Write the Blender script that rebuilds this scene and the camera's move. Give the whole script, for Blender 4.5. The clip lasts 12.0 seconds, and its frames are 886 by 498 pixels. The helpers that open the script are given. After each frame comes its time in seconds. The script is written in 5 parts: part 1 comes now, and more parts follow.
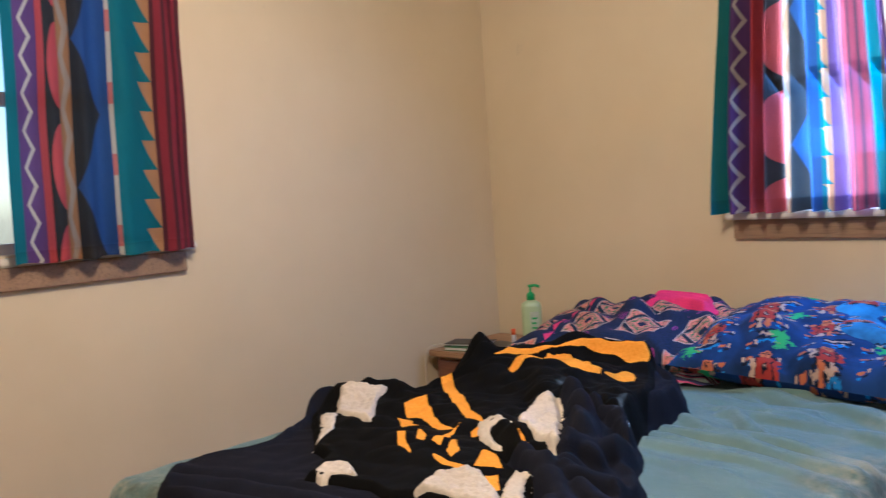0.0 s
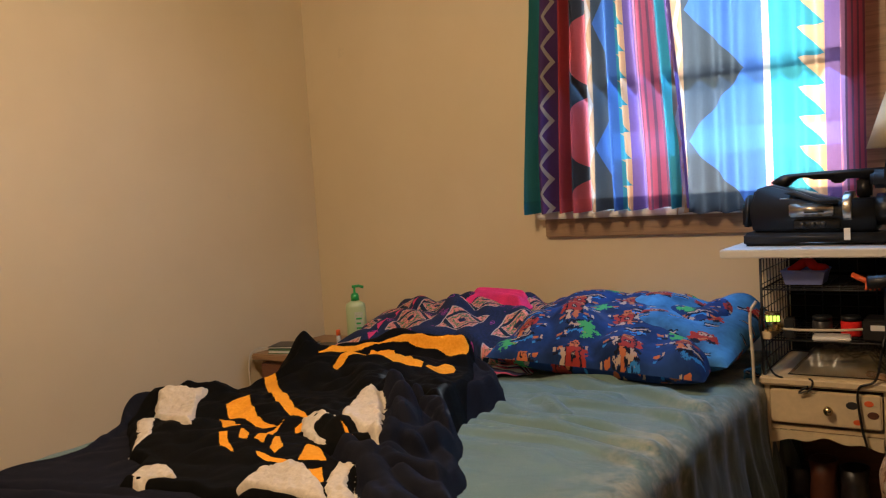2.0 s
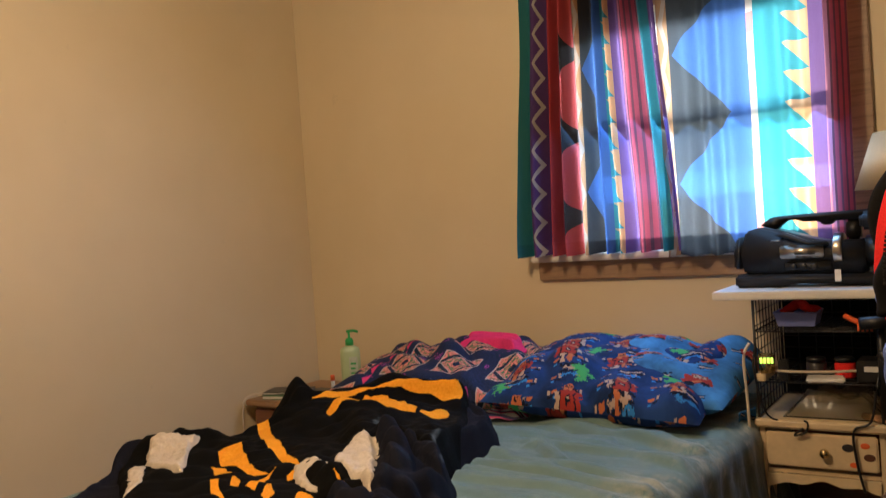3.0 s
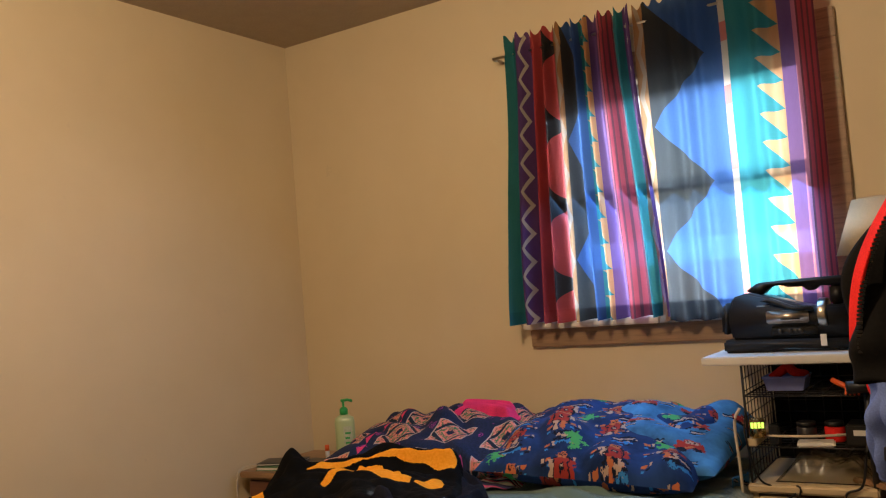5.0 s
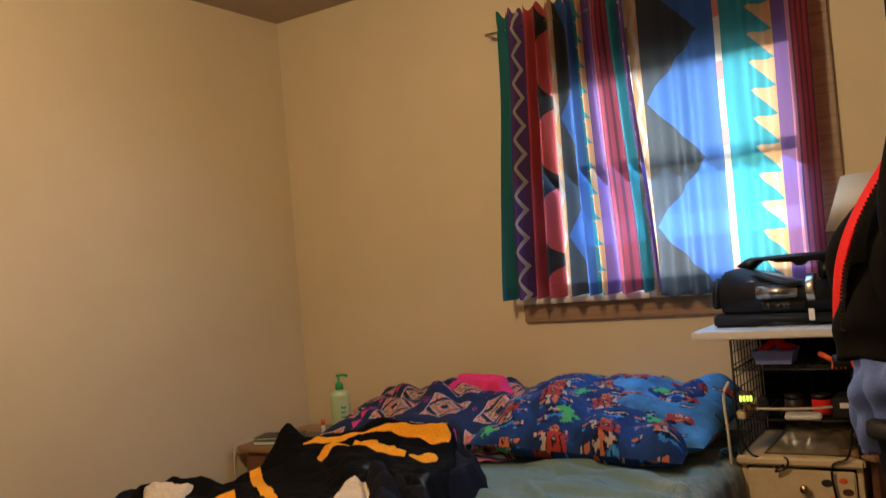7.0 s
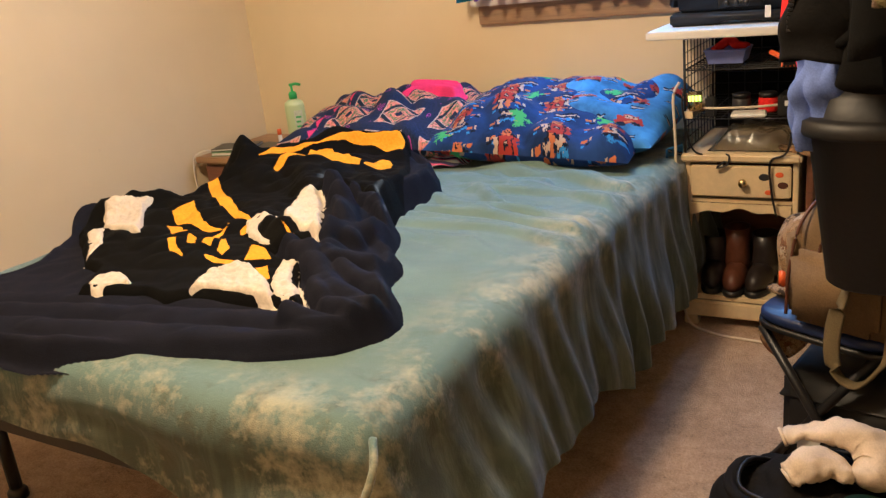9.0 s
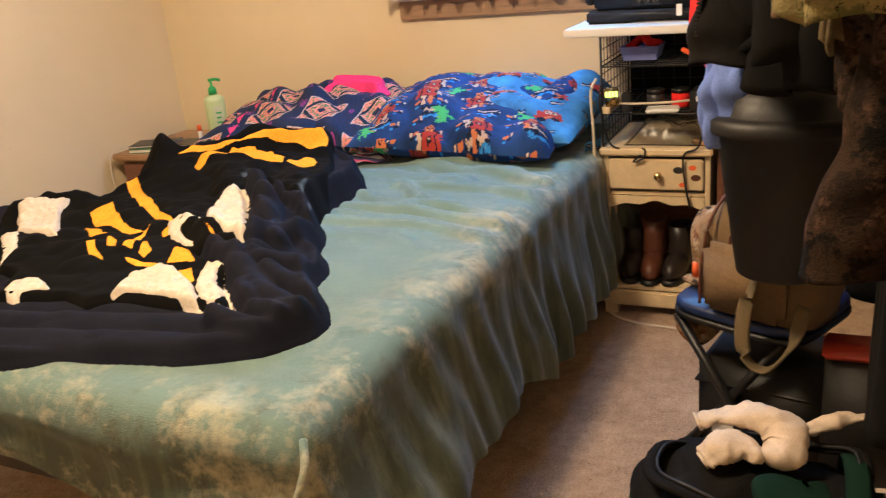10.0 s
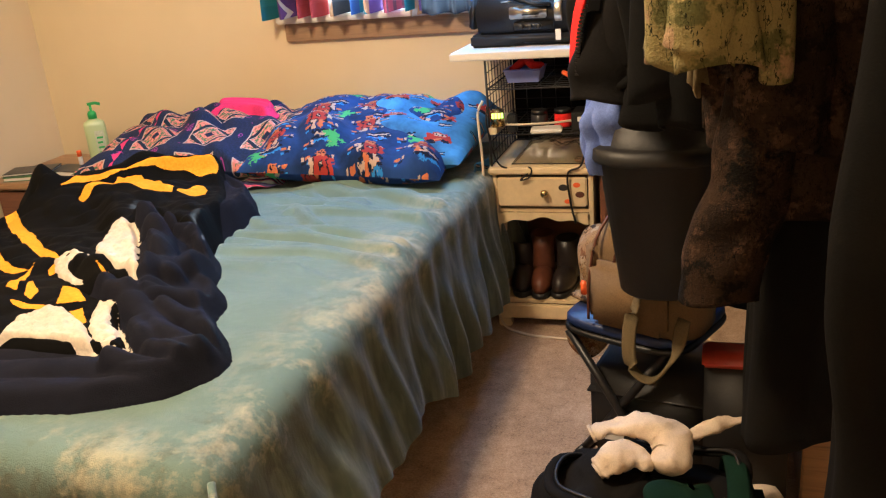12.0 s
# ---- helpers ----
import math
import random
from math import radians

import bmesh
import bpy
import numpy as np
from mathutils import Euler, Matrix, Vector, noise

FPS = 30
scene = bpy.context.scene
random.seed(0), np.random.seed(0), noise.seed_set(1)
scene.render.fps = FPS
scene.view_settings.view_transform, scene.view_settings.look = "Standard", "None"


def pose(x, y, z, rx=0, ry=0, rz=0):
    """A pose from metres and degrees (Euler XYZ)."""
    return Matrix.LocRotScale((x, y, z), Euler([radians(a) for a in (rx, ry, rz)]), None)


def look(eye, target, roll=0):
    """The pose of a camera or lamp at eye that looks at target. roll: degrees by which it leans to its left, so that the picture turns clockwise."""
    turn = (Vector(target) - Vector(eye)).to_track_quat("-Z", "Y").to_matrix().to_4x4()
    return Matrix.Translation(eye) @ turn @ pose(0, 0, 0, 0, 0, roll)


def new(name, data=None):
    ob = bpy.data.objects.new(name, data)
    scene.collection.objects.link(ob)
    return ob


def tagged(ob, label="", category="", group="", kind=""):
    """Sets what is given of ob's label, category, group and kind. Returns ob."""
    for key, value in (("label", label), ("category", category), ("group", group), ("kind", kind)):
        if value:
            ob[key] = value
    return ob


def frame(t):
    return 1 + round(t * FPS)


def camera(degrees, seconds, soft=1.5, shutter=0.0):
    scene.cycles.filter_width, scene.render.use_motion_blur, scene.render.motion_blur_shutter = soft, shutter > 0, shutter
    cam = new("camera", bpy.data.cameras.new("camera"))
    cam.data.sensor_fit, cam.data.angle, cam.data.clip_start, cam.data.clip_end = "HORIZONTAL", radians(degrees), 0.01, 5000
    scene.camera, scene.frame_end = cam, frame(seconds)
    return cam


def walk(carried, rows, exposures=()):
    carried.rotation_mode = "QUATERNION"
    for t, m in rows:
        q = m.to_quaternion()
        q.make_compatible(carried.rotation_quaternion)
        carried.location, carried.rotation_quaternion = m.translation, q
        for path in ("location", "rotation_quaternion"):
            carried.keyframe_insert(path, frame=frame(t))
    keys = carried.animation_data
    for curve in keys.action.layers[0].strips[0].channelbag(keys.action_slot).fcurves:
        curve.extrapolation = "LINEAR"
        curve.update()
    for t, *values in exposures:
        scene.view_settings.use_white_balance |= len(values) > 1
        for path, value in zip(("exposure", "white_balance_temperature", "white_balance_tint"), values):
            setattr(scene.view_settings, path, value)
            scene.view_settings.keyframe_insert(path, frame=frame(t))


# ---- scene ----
cam = camera(54.9, 12.0, soft=1.2, shutter=0.4)
PATH = [
    (0, (2.666, -2.967, 1.199), (1.244, -1.566, 1.069), -3.7),
    (0.5, (2.663, -2.991, 1.195), (1.389, -1.456, 1.05), -2.9),
    (1, (2.677, -2.993, 1.18), (1.478, -1.399, 1.038), -3.2),
    (1.5, (2.693, -2.993, 1.182), (1.552, -1.357, 1.042), -3.4),
    (2, (2.697, -2.99, 1.175), (1.588, -1.331, 1.036), -3.6),
    (2.5, (2.708, -2.986, 1.174), (1.604, -1.322, 1.051), -3.8),
    (3, (2.712, -2.99, 1.177), (1.612, -1.32, 1.139), -4.0),
    (3.5, (2.717, -2.981, 1.173), (1.621, -1.309, 1.245), -4.2),
    (3.7, (2.72, -2.985, 1.174), (1.625, -1.31, 1.264), -4.3),
    (5.5, (2.749, -3.033, 1.198), (1.674, -1.35, 1.31), -4.8),
    (6, (2.749, -3.029, 1.199), (1.678, -1.344, 1.31), -4.8),
    (6.5, (2.761, -3.028, 1.203), (1.685, -1.346, 1.313), -5.0),
    (7, (2.761, -3.045, 1.206), (1.689, -1.357, 1.252), -5.0),
    (7.5, (2.769, -3.028, 1.204), (1.692, -1.349, 1.056), -5.2),
    (7.7, (2.777, -3.022, 1.202), (1.698, -1.355, 0.96), -5.2),
    (9.3, (2.783, -3.03, 1.215), (1.811, -1.414, 0.55), -5.8),
    (9.5, (2.775, -3.042, 1.21), (1.841, -1.402, 0.549), -5.7),
    (10, (2.792, -3.04, 1.237), (1.948, -1.357, 0.561), -5.8),
    (10.5, (2.798, -3.044, 1.257), (2.063, -1.314, 0.576), -5.6),
    (11, (2.8, -3.051, 1.27), (2.141, -1.291, 0.587), -5.4),
    (11.5, (2.789, -3.057, 1.281), (2.169, -1.282, 0.598), -5.2),
    (12, (2.792, -3.063, 1.293), (2.185, -1.284, 0.609), -5.3),
]
EXPOSURES = [(0.0, 1.12, 4800, 9), (0.8, 0.78, 5750, 10), (3.5, 0.66, 6250, 10), (6.5, 0.50, 6450, 10), (7.7, 0.49, 6550, 10), (9.3, 1.80, 5800, 8), (12.0, 1.87, 5850, 8)]
walk(cam, [(t, look(eye, target, roll)) for t, eye, target, roll in PATH], EXPOSURES)

# ---- daylight, lamp ----
world = bpy.data.worlds.new("sky")
scene.world = world
world.use_nodes = True
wn = world.node_tree
sky = wn.nodes.new("ShaderNodeTexSky")
sky.sky_type, sky.sun_disc, sky.sun_elevation, sky.sun_rotation = "NISHITA", False, radians(17), radians(6)
wn.links.new(sky.outputs[0], wn.nodes["Background"].inputs[0])
wn.nodes["Background"].inputs[1].default_value = 0.15
sun = new("sun", bpy.data.lights.new("sun", "SUN"))
sun.data.energy, sun.data.angle, sun.data.color = 4.6, radians(0.5), (0.90, 0.96, 1.0)
sun.matrix_world = look((0.8, 8, 2.5), (0, 0, 0))
bulb = new("bulb_light", bpy.data.lights.new("bulb_light", "POINT"))
bulb.data.shadow_soft_size, bulb.data.energy, bulb.data.color = 0.13, 51, (1.0, 0.715, 0.43)
bulb.matrix_world = pose(1.60, -2.08, 2.24)

day = new("window_daylight", bpy.data.lights.new("window_daylight", "AREA"))
day.data.shape, day.data.size, day.data.size_y, day.data.energy, day.data.color = "RECTANGLE", 0.90, 0.85, 9.5, (0.26, 0.55, 1.0)
day.matrix_world = look((1.83, -0.15, 1.53), (1.80, -0.85, 0.75))


# ---- materials ----
class Val:
    """A number in a node tree, with arithmetic."""

    def __init__(self, nt, sock):
        self.nt, self.sock = nt, sock

    def op(self, kind, *others):
        n = self.nt.nodes.new("ShaderNodeMath")
        n.operation = kind
        for k, v in enumerate((self, *others)):
            if isinstance(v, Val):
                self.nt.links.new(v.sock, n.inputs[k])
            else:
                n.inputs[k].default_value = v
        return Val(self.nt, n.outputs[0])

    def __add__(self, o): return self.op("ADD", o)
    def __sub__(self, o): return self.op("SUBTRACT", o)
    def __mul__(self, o): return self.op("MULTIPLY", o)
    def __truediv__(self, o): return self.op("DIVIDE", o)
    def __gt__(self, o): return self.op("GREATER_THAN", o)
    def __lt__(self, o): return self.op("LESS_THAN", o)
    def abs(self): return self.op("ABSOLUTE")
    def fract(self): return self.op("FRACT")
    def floor(self): return self.op("FLOOR")
    def sin(self): return self.op("SINE")
    def both(self, o): return self.op("MULTIPLY", o)
    def either(self, o): return self.op("MAXIMUM", o)
    def tri(self): return ((self.fract() - 0.5).abs()) * 2.0   # triangle wave 0..1


class Kit:
    """A principled material and the nodes that feed it."""

    def __init__(self, name, rough=0.6, metal=0.0):
        self.m = bpy.data.materials.new(name)
        self.m.use_nodes = True
        self.nt = self.m.node_tree
        self.b = self.nt.nodes["Principled BSDF"]
        self.b.inputs["Roughness"].default_value = rough
        self.b.inputs["Metallic"].default_value = metal
        self.co = self.nt.nodes.new("ShaderNodeTexCoord")

    def axes(self, kind="Object"):
        s = self.nt.nodes.new("ShaderNodeSeparateXYZ")
        self.nt.links.new(self.co.outputs[kind], s.inputs[0])
        return [Val(self.nt, s.outputs[k]) for k in range(3)]

    def noise(self, scale, detail=4.0, rough=0.6, kind="Object", squash=None):
        n = self.nt.nodes.new("ShaderNodeTexNoise")
        n.inputs["Scale"].default_value, n.inputs["Detail"].default_value, n.inputs["Roughness"].default_value = scale, detail, rough
        src = self.co.outputs[kind]
        if squash:
            mp = self.nt.nodes.new("ShaderNodeMapping")
            mp.inputs["Scale"].default_value = squash
            self.nt.links.new(src, mp.inputs[0])
            src = mp.outputs[0]
        self.nt.links.new(src, n.inputs["Vector"])
        return Val(self.nt, n.outputs[0])

    def voronoi(self, scale, kind="Object"):
        n = self.nt.nodes.new("ShaderNodeTexVoronoi")
        n.inputs["Scale"].default_value = scale
        self.nt.links.new(self.co.outputs[kind], n.inputs["Vector"])
        return Val(self.nt, n.outputs["Distance"]), n.outputs["Color"]

    def attr(self, name):
        n = self.nt.nodes.new("ShaderNodeAttribute")
        n.attribute_name = name
        return Val(self.nt, n.outputs["Fac"])

    def mix(self, fac, a, b):
        n = self.nt.nodes.new("ShaderNodeMix")
        n.data_type = "RGBA"
        for sock, v in ((n.inputs[0], fac), (n.inputs[6], a), (n.inputs[7], b)):
            if isinstance(v, Val):
                self.nt.links.new(v.sock, sock)
            elif isinstance(v, (int, float)):
                sock.default_value = v
            elif isinstance(v, tuple):
                sock.default_value = (*v, 1) if len(v) == 3 else v
            else:
                self.nt.links.new(v, sock)
        return n.outputs[2]

    def ramp(self, fac, stops):
        n = self.nt.nodes.new("ShaderNodeValToRGB")
        while len(n.color_ramp.elements) < len(stops):
            n.color_ramp.elements.new(0.5)
        for e, (p, c) in zip(n.color_ramp.elements, stops):
            e.position, e.color = p, (*c, 1)
        self.nt.links.new(fac.sock, n.inputs[0])
        return n.outputs[0]

    def color(self, c):
        if isinstance(c, tuple):
            self.b.inputs["Base Color"].default_value = (*c, 1)
        else:
            self.nt.links.new(c, self.b.inputs["Base Color"])
        return self

    def rough(self, v):
        self.nt.links.new(v.sock, self.b.inputs["Roughness"])
        return self

    def bump(self, v, strength=0.3, dist=0.01):
        n = self.nt.nodes.new("ShaderNodeBump")
        n.inputs["Strength"].default_value, n.inputs["Distance"].default_value = strength, dist
        self.nt.links.new(v.sock, n.inputs["Height"])
        self.nt.links.new(n.outputs[0], self.b.inputs["Normal"])
        return self

    def sheen(self, weight, tint=(1, 1, 1), rough=0.4):
        self.b.inputs["Sheen Weight"].default_value = weight
        self.b.inputs["Sheen Tint"].default_value = (*tint, 1)
        self.b.inputs["Sheen Roughness"].default_value = rough
        return self


def dark(c, k): return tuple(v * k for v in c)


def grainy(name, c, rough=0.6, scale=30, amount=0.25, bump=0.15, metal=0.0, squash=None, dist=0.004):
    """A plain surface with grain at two scales."""
    k = Kit(name, rough, metal)
    n = k.noise(scale, 5, squash=squash) * 0.6 + k.noise(scale * 0.13, 3) * 0.4
    k.color(k.ramp(n, [(0.3, dark(c, 1 - amount)), (0.7, dark(c, 1 + amount * 0.6))]))
    k.bump(n, bump, dist)
    return k.m


def cloth(name, c, scale=60, sheen=0.3, amount=0.3, bump=0.35):
    k = Kit(name, 0.9)
    n = k.noise(scale * 6, 3) * 0.5 + k.noise(scale * 0.2, 4) * 0.5
    k.color(k.ramp(n, [(0.3, dark(c, 1 - amount)), (0.7, dark(c, 1 + amount))]))
    k.b.inputs["Specular IOR Level"].default_value = 0.12
    return k.bump(n, bump, 0.004).sheen(sheen, c).m


def wood(name, c, rough=0.45, squash=(2, 30, 30)):
    k = Kit(name, rough)
    n = k.noise(3, 6, 0.65, squash=squash)
    k.color(k.ramp(n, [(0.3, dark(c, 0.6)), (0.5, c), (0.75, dark(c, 1.25))]))
    return k.bump(n, 0.12, 0.002).m


def wall_paint():
    k = Kit("cream_wall_paint", 0.55)
    big, fine = k.noise(1.3, 4), k.noise(160, 3)
    k.color(k.mix(k.noise(7, 5) > 0.71, k.ramp(big, [(0.3, (0.63, 0.53, 0.35)), (0.7, (0.69, 0.59, 0.405))]), (0.63, 0.535, 0.365)))
    return k.bump(fine * 0.7 + k.noise(35, 2) * 0.3, 0.12, 0.003).m


def carpet_pile():
    k = Kit("beige_carpet", 0.95)
    n = k.noise(150, 4, 0.75) * 0.5 + k.noise(30, 5, 0.7) * 0.30 + k.noise(3.0, 6, 0.65) * 0.36
    k.color(k.ramp(n, [(0.42, (0.12, 0.068, 0.040)), (0.57, (0.38, 0.255, 0.165)), (0.72, (0.56, 0.41, 0.29))]))
    return k.bump(n, 0.9, 0.012).sheen(0.3, (0.9, 0.8, 0.7)).m


def velour():
    """Worn sage-green velour with paler crushed patches; shade is put into the sides' colour."""
    k = Kit("sage_velour", 0.75)
    x, y, z = k.axes()
    patch = k.noise(5.5, 7, 0.72) * 0.7 + k.noise(38, 4, 0.7) * 0.3
    base = k.ramp(k.noise(3, 4), [(0.3, (0.110, 0.178, 0.168)), (0.7, (0.152, 0.235, 0.225))])
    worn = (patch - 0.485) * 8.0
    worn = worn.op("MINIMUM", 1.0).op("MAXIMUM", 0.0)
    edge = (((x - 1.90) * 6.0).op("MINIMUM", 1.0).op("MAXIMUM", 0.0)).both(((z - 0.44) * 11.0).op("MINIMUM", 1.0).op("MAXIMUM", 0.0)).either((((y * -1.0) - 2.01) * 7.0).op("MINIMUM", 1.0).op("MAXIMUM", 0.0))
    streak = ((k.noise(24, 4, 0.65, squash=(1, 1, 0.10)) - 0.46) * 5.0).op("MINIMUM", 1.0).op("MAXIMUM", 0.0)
    # hanging sides: shade painted into the base colour, broken by paler streaks
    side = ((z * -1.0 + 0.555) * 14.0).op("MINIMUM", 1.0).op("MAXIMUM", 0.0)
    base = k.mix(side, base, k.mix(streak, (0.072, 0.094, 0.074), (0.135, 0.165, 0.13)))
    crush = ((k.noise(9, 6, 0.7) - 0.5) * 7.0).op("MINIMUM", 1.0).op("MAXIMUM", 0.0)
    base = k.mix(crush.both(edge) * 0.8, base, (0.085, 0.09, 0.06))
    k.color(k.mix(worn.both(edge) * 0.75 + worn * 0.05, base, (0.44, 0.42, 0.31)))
    k.bump(k.noise(420, 2) * 0.4 + patch * 0.6 + streak * 0.2, 0.5, 0.008).sheen(0.45, (0.75, 0.88, 1.0), 0.32)
    k.b.inputs["Specular IOR Level"].default_value = 0.25
    return k.m


TEAL, PURPLE, CRIMSON, BLACK = (0.006, 0.20, 0.27), (0.13, 0.05, 0.26), (0.36, 0.02, 0.05), (0.012, 0.011, 0.014)
RED, TAN, BLUE, WHITE = (0.62, 0.07, 0.08), (0.62, 0.31, 0.13), (0.016, 0.075, 0.33), (0.75, 0.72, 0.68)


def curtain_print(name, bands, open_weave):
    """Woven stripes with zigzags, sawteeth and half discs; bands are (kind, from, to) across the cloth, v runs up in metres."""
    k = Kit(name, 0.85)
    u, v, _ = k.axes("UV")
    hem = v < 1.108
    col = BLACK
    for kind, a, b in bands:
        w = (u - a) / (b - a)
        on = (u > a).both(u < b)
        if kind == "zig":
            line = ((w - 0.30) - ((v / 0.108).tri()) * 0.42).abs() < 0.085
            c = k.mix(line, PURPLE, WHITE)
        elif kind == "half":
            d = ((v / 0.30).fract() - 0.5) * 2.0
            c = k.mix(((w - 1.0) * (w - 1.0) + d * d) < 0.72, BLACK, RED)
        elif kind == "red":
            c = k.mix((w * 2.3).fract() < 0.14, RED, CRIMSON)
        elif kind == "tan":
            c = k.mix((w - 0.55 - ((v / 0.16).tri() - 0.5) * 0.5).abs() < 0.22, (0.40, 0.19, 0.07), (0.42, 0.33, 0.26))
        elif kind == "peak":
            edge = ((v - 1.508) / 0.442).tri() * 0.76 + 0.04
            c = k.mix(w < edge, BLUE, BLACK)
        elif kind == "line":
            c = k.mix((v / 0.22).fract() < 0.3, (0.72, 0.66, 0.60), (0.70, 0.20, 0.18))
        elif kind == "saw":
            c = k.mix(w > (((v - 1.241) / -0.0935).fract()), TEAL, TAN)
        elif kind == "teal":
            c = TEAL
        elif kind == "purple":
            c = k.mix(w < 0.75, (0.55, 0.16, 0.30), PURPLE)
        else:
            c = k.mix((w * 3.4).fract() < 0.36, CRIMSON, (0.10, 0.01, 0.03))
        col = k.mix(on, col, c)
    k.color(k.mix(0.42, col, dark(BLACK, 0.3)))
    weave = k.noise(260, 2, squash=(1, 1, 0.15))
    k.bump(weave, 0.2, 0.002)
    thin = k.nt.nodes.new("ShaderNodeBsdfTranslucent")
    mixer = k.nt.nodes.new("ShaderNodeMixShader")
    k.nt.links.new(((weave * 0.35 + 0.33) * (hem * -0.75 + 1.0) * (0.55 + 1.7 * open_weave)).sock, mixer.inputs[0])
    k.nt.links.new(k.b.outputs[0], mixer.inputs[1])
    k.nt.links.new(thin.outputs[0], mixer.inputs[2])
    # open weave: light passes straight through between the threads, tinted by the dye
    pale = k.nt.nodes.new("ShaderNodeGamma")
    k.nt.links.new(k.mix(0.03, col, (0.5, 0.8, 1.0)), pale.inputs[0])
    pale.inputs[1].default_value = 0.72
    k.nt.links.new(pale.outputs[0], thin.inputs[0])
    gap = k.nt.nodes.new("ShaderNodeBsdfTransparent")
    k.nt.links.new(pale.outputs[0], gap.inputs[0])
    weft = k.nt.nodes.new("ShaderNodeMixShader")
    k.nt.links.new(((weave * 0.5 + 0.75) * (hem * -0.9 + 1.0) * open_weave).sock, weft.inputs[0])
    k.nt.links.new(mixer.outputs[0], weft.inputs[1])
    k.nt.links.new(gap.outputs[0], weft.inputs[2])
    k.nt.links.new(weft.outputs[0], k.nt.nodes["Material Output"].inputs[0])
    return k.m


def patchwork():
    """Navy cotton with coral and green nested diamonds in squares, violet scrolls and rows of pink teeth between them."""
    k = Kit("navy_patchwork_cotton", 0.85)
    x, y, _ = k.axes("UV")
    wob = k.noise(34, 2, kind="UV") * 0.035
    px, py = x / 0.215 + wob, y / 0.190 + wob
    gx, gy = px.fract() - 0.5, py.fract() - 0.5
    sq = (gx.abs()).either(gy.abs())
    dia = gx.abs() + gy.abs()
    leaf, spot = k.noise(95, 2, kind="UV"), k.noise(140, 2, kind="UV")
    coral = k.ramp(leaf, [(0.43, (0.05, 0.15, 0.08)), (0.47, (0.62, 0.19, 0.16)), (0.62, (0.70, 0.27, 0.23))])
    col = k.mix(sq < 0.34, k.ramp(spot, [(0.4, (0.010, 0.020, 0.055)), (0.7, (0.020, 0.030, 0.095))]), coral)
    col = k.mix((sq - 0.335).abs() < 0.010, col, (0.46, 0.38, 0.36))
    col = k.mix(((dia - 0.36).abs() < 0.055).both(sq < 0.32), col, (0.010, 0.022, 0.045))
    col = k.mix(((dia - 0.30).abs() < 0.008).both(sq < 0.32), col, (0.46, 0.38, 0.36))
    col = k.mix(((dia - 0.20).abs() < 0.035).both(spot > 0.5), col, (0.05, 0.19, 0.09))
    col = k.mix(dia < 0.085, col, (0.012, 0.022, 0.06))
    teeth = ((py * 3.0).tri() * 0.11 > (gx.abs() * -1.0 + 0.5)).both(gy.abs() < 0.5)
    col = k.mix(teeth.both((px / 3.0).fract() > 0.80), col, (0.66, 0.05, 0.17))
    d, _c = k.voronoi(16, "UV")
    scroll = ((d * 11.0).fract() < 0.38).both(sq > 0.385).both(k.noise(12, 2, kind="UV") > 0.47).both(d < 0.34)
    col = k.mix(scroll, col, (0.36, 0.045, 0.30))
    k.color(col)
    k.b.inputs["Specular IOR Level"].default_value = 0.2
    return k.bump(k.noise(300, 2), 0.2, 0.002).m


def toy_print(name, ground, figures, seed):
    """Blue cotton printed with blocky figures; each is a lattice of cells and the blocks drawn in a cell."""
    k = Kit(name, 0.85)
    x, y, _ = k.axes("UV")
    x, y = x * 0.97 + y * 0.24 + seed, y * 0.97 - x * 0.24
    col = k.ramp(k.noise(9, 4, kind="UV"), [(0.35, dark(ground, 0.55)), (0.5, ground), (0.68, dark(ground, 1.5))])
    wob = (k.noise(60, 3, kind="UV") - 0.5) * 0.24
    for n, (sx, sy, ox, oy, blocks) in enumerate(figures):
        cx, cy = x / sx + ox, y / sy + oy
        shift = (cx.floor() * 12.9 + cy.floor() * 7.3 + n * 3.1).sin()
        flip = (shift > 0.0) * 2.0 - 1.0
        fx, fy = (cx.fract() - 0.5 + wob - shift * 0.10) * flip, cy.fract() - 0.5 - wob + shift * 0.12
        for bx, by, hw, hh, ink in blocks:
            on = ((fx - bx).abs() / hw).either((fy - by).abs() / hh) < 1.0
            col = k.mix(on, col, ink)
    k.color(col)
    k.b.inputs["Specular IOR Level"].default_value = 0.2
    return k.bump(k.noise(300, 2), 0.2, 0.002).m


INKRED, INKORANGE, INKCREAM, INKDARK, INKGREEN, INKSKY = (0.30, 0.030, 0.022), (0.44, 0.13, 0.05), (0.42, 0.30, 0.23), (0.006, 0.008, 0.020), (0.06, 0.34, 0.11), (0.03, 0.20, 0.55)
ROBOT = [(0, -0.02, 0.17, 0.20, INKDARK), (0, 0.0, 0.13, 0.14, INKRED), (0, 0.22, 0.085, 0.075, INKORANGE), (-0.03, 0.23, 0.022, 0.02, INKDARK), (0.04, 0.23, 0.022, 0.02, INKDARK),
         (-0.20, 0.03, 0.04, 0.12, INKCREAM), (0.20, -0.01, 0.04, 0.13, INKRED), (-0.07, -0.25, 0.045, 0.10, INKORANGE), (0.08, -0.25, 0.045, 0.10, INKCREAM), (0.01, 0.0, 0.045, 0.05, INKDARK), (0.01, 0.0, 0.02, 0.022, INKCREAM)]
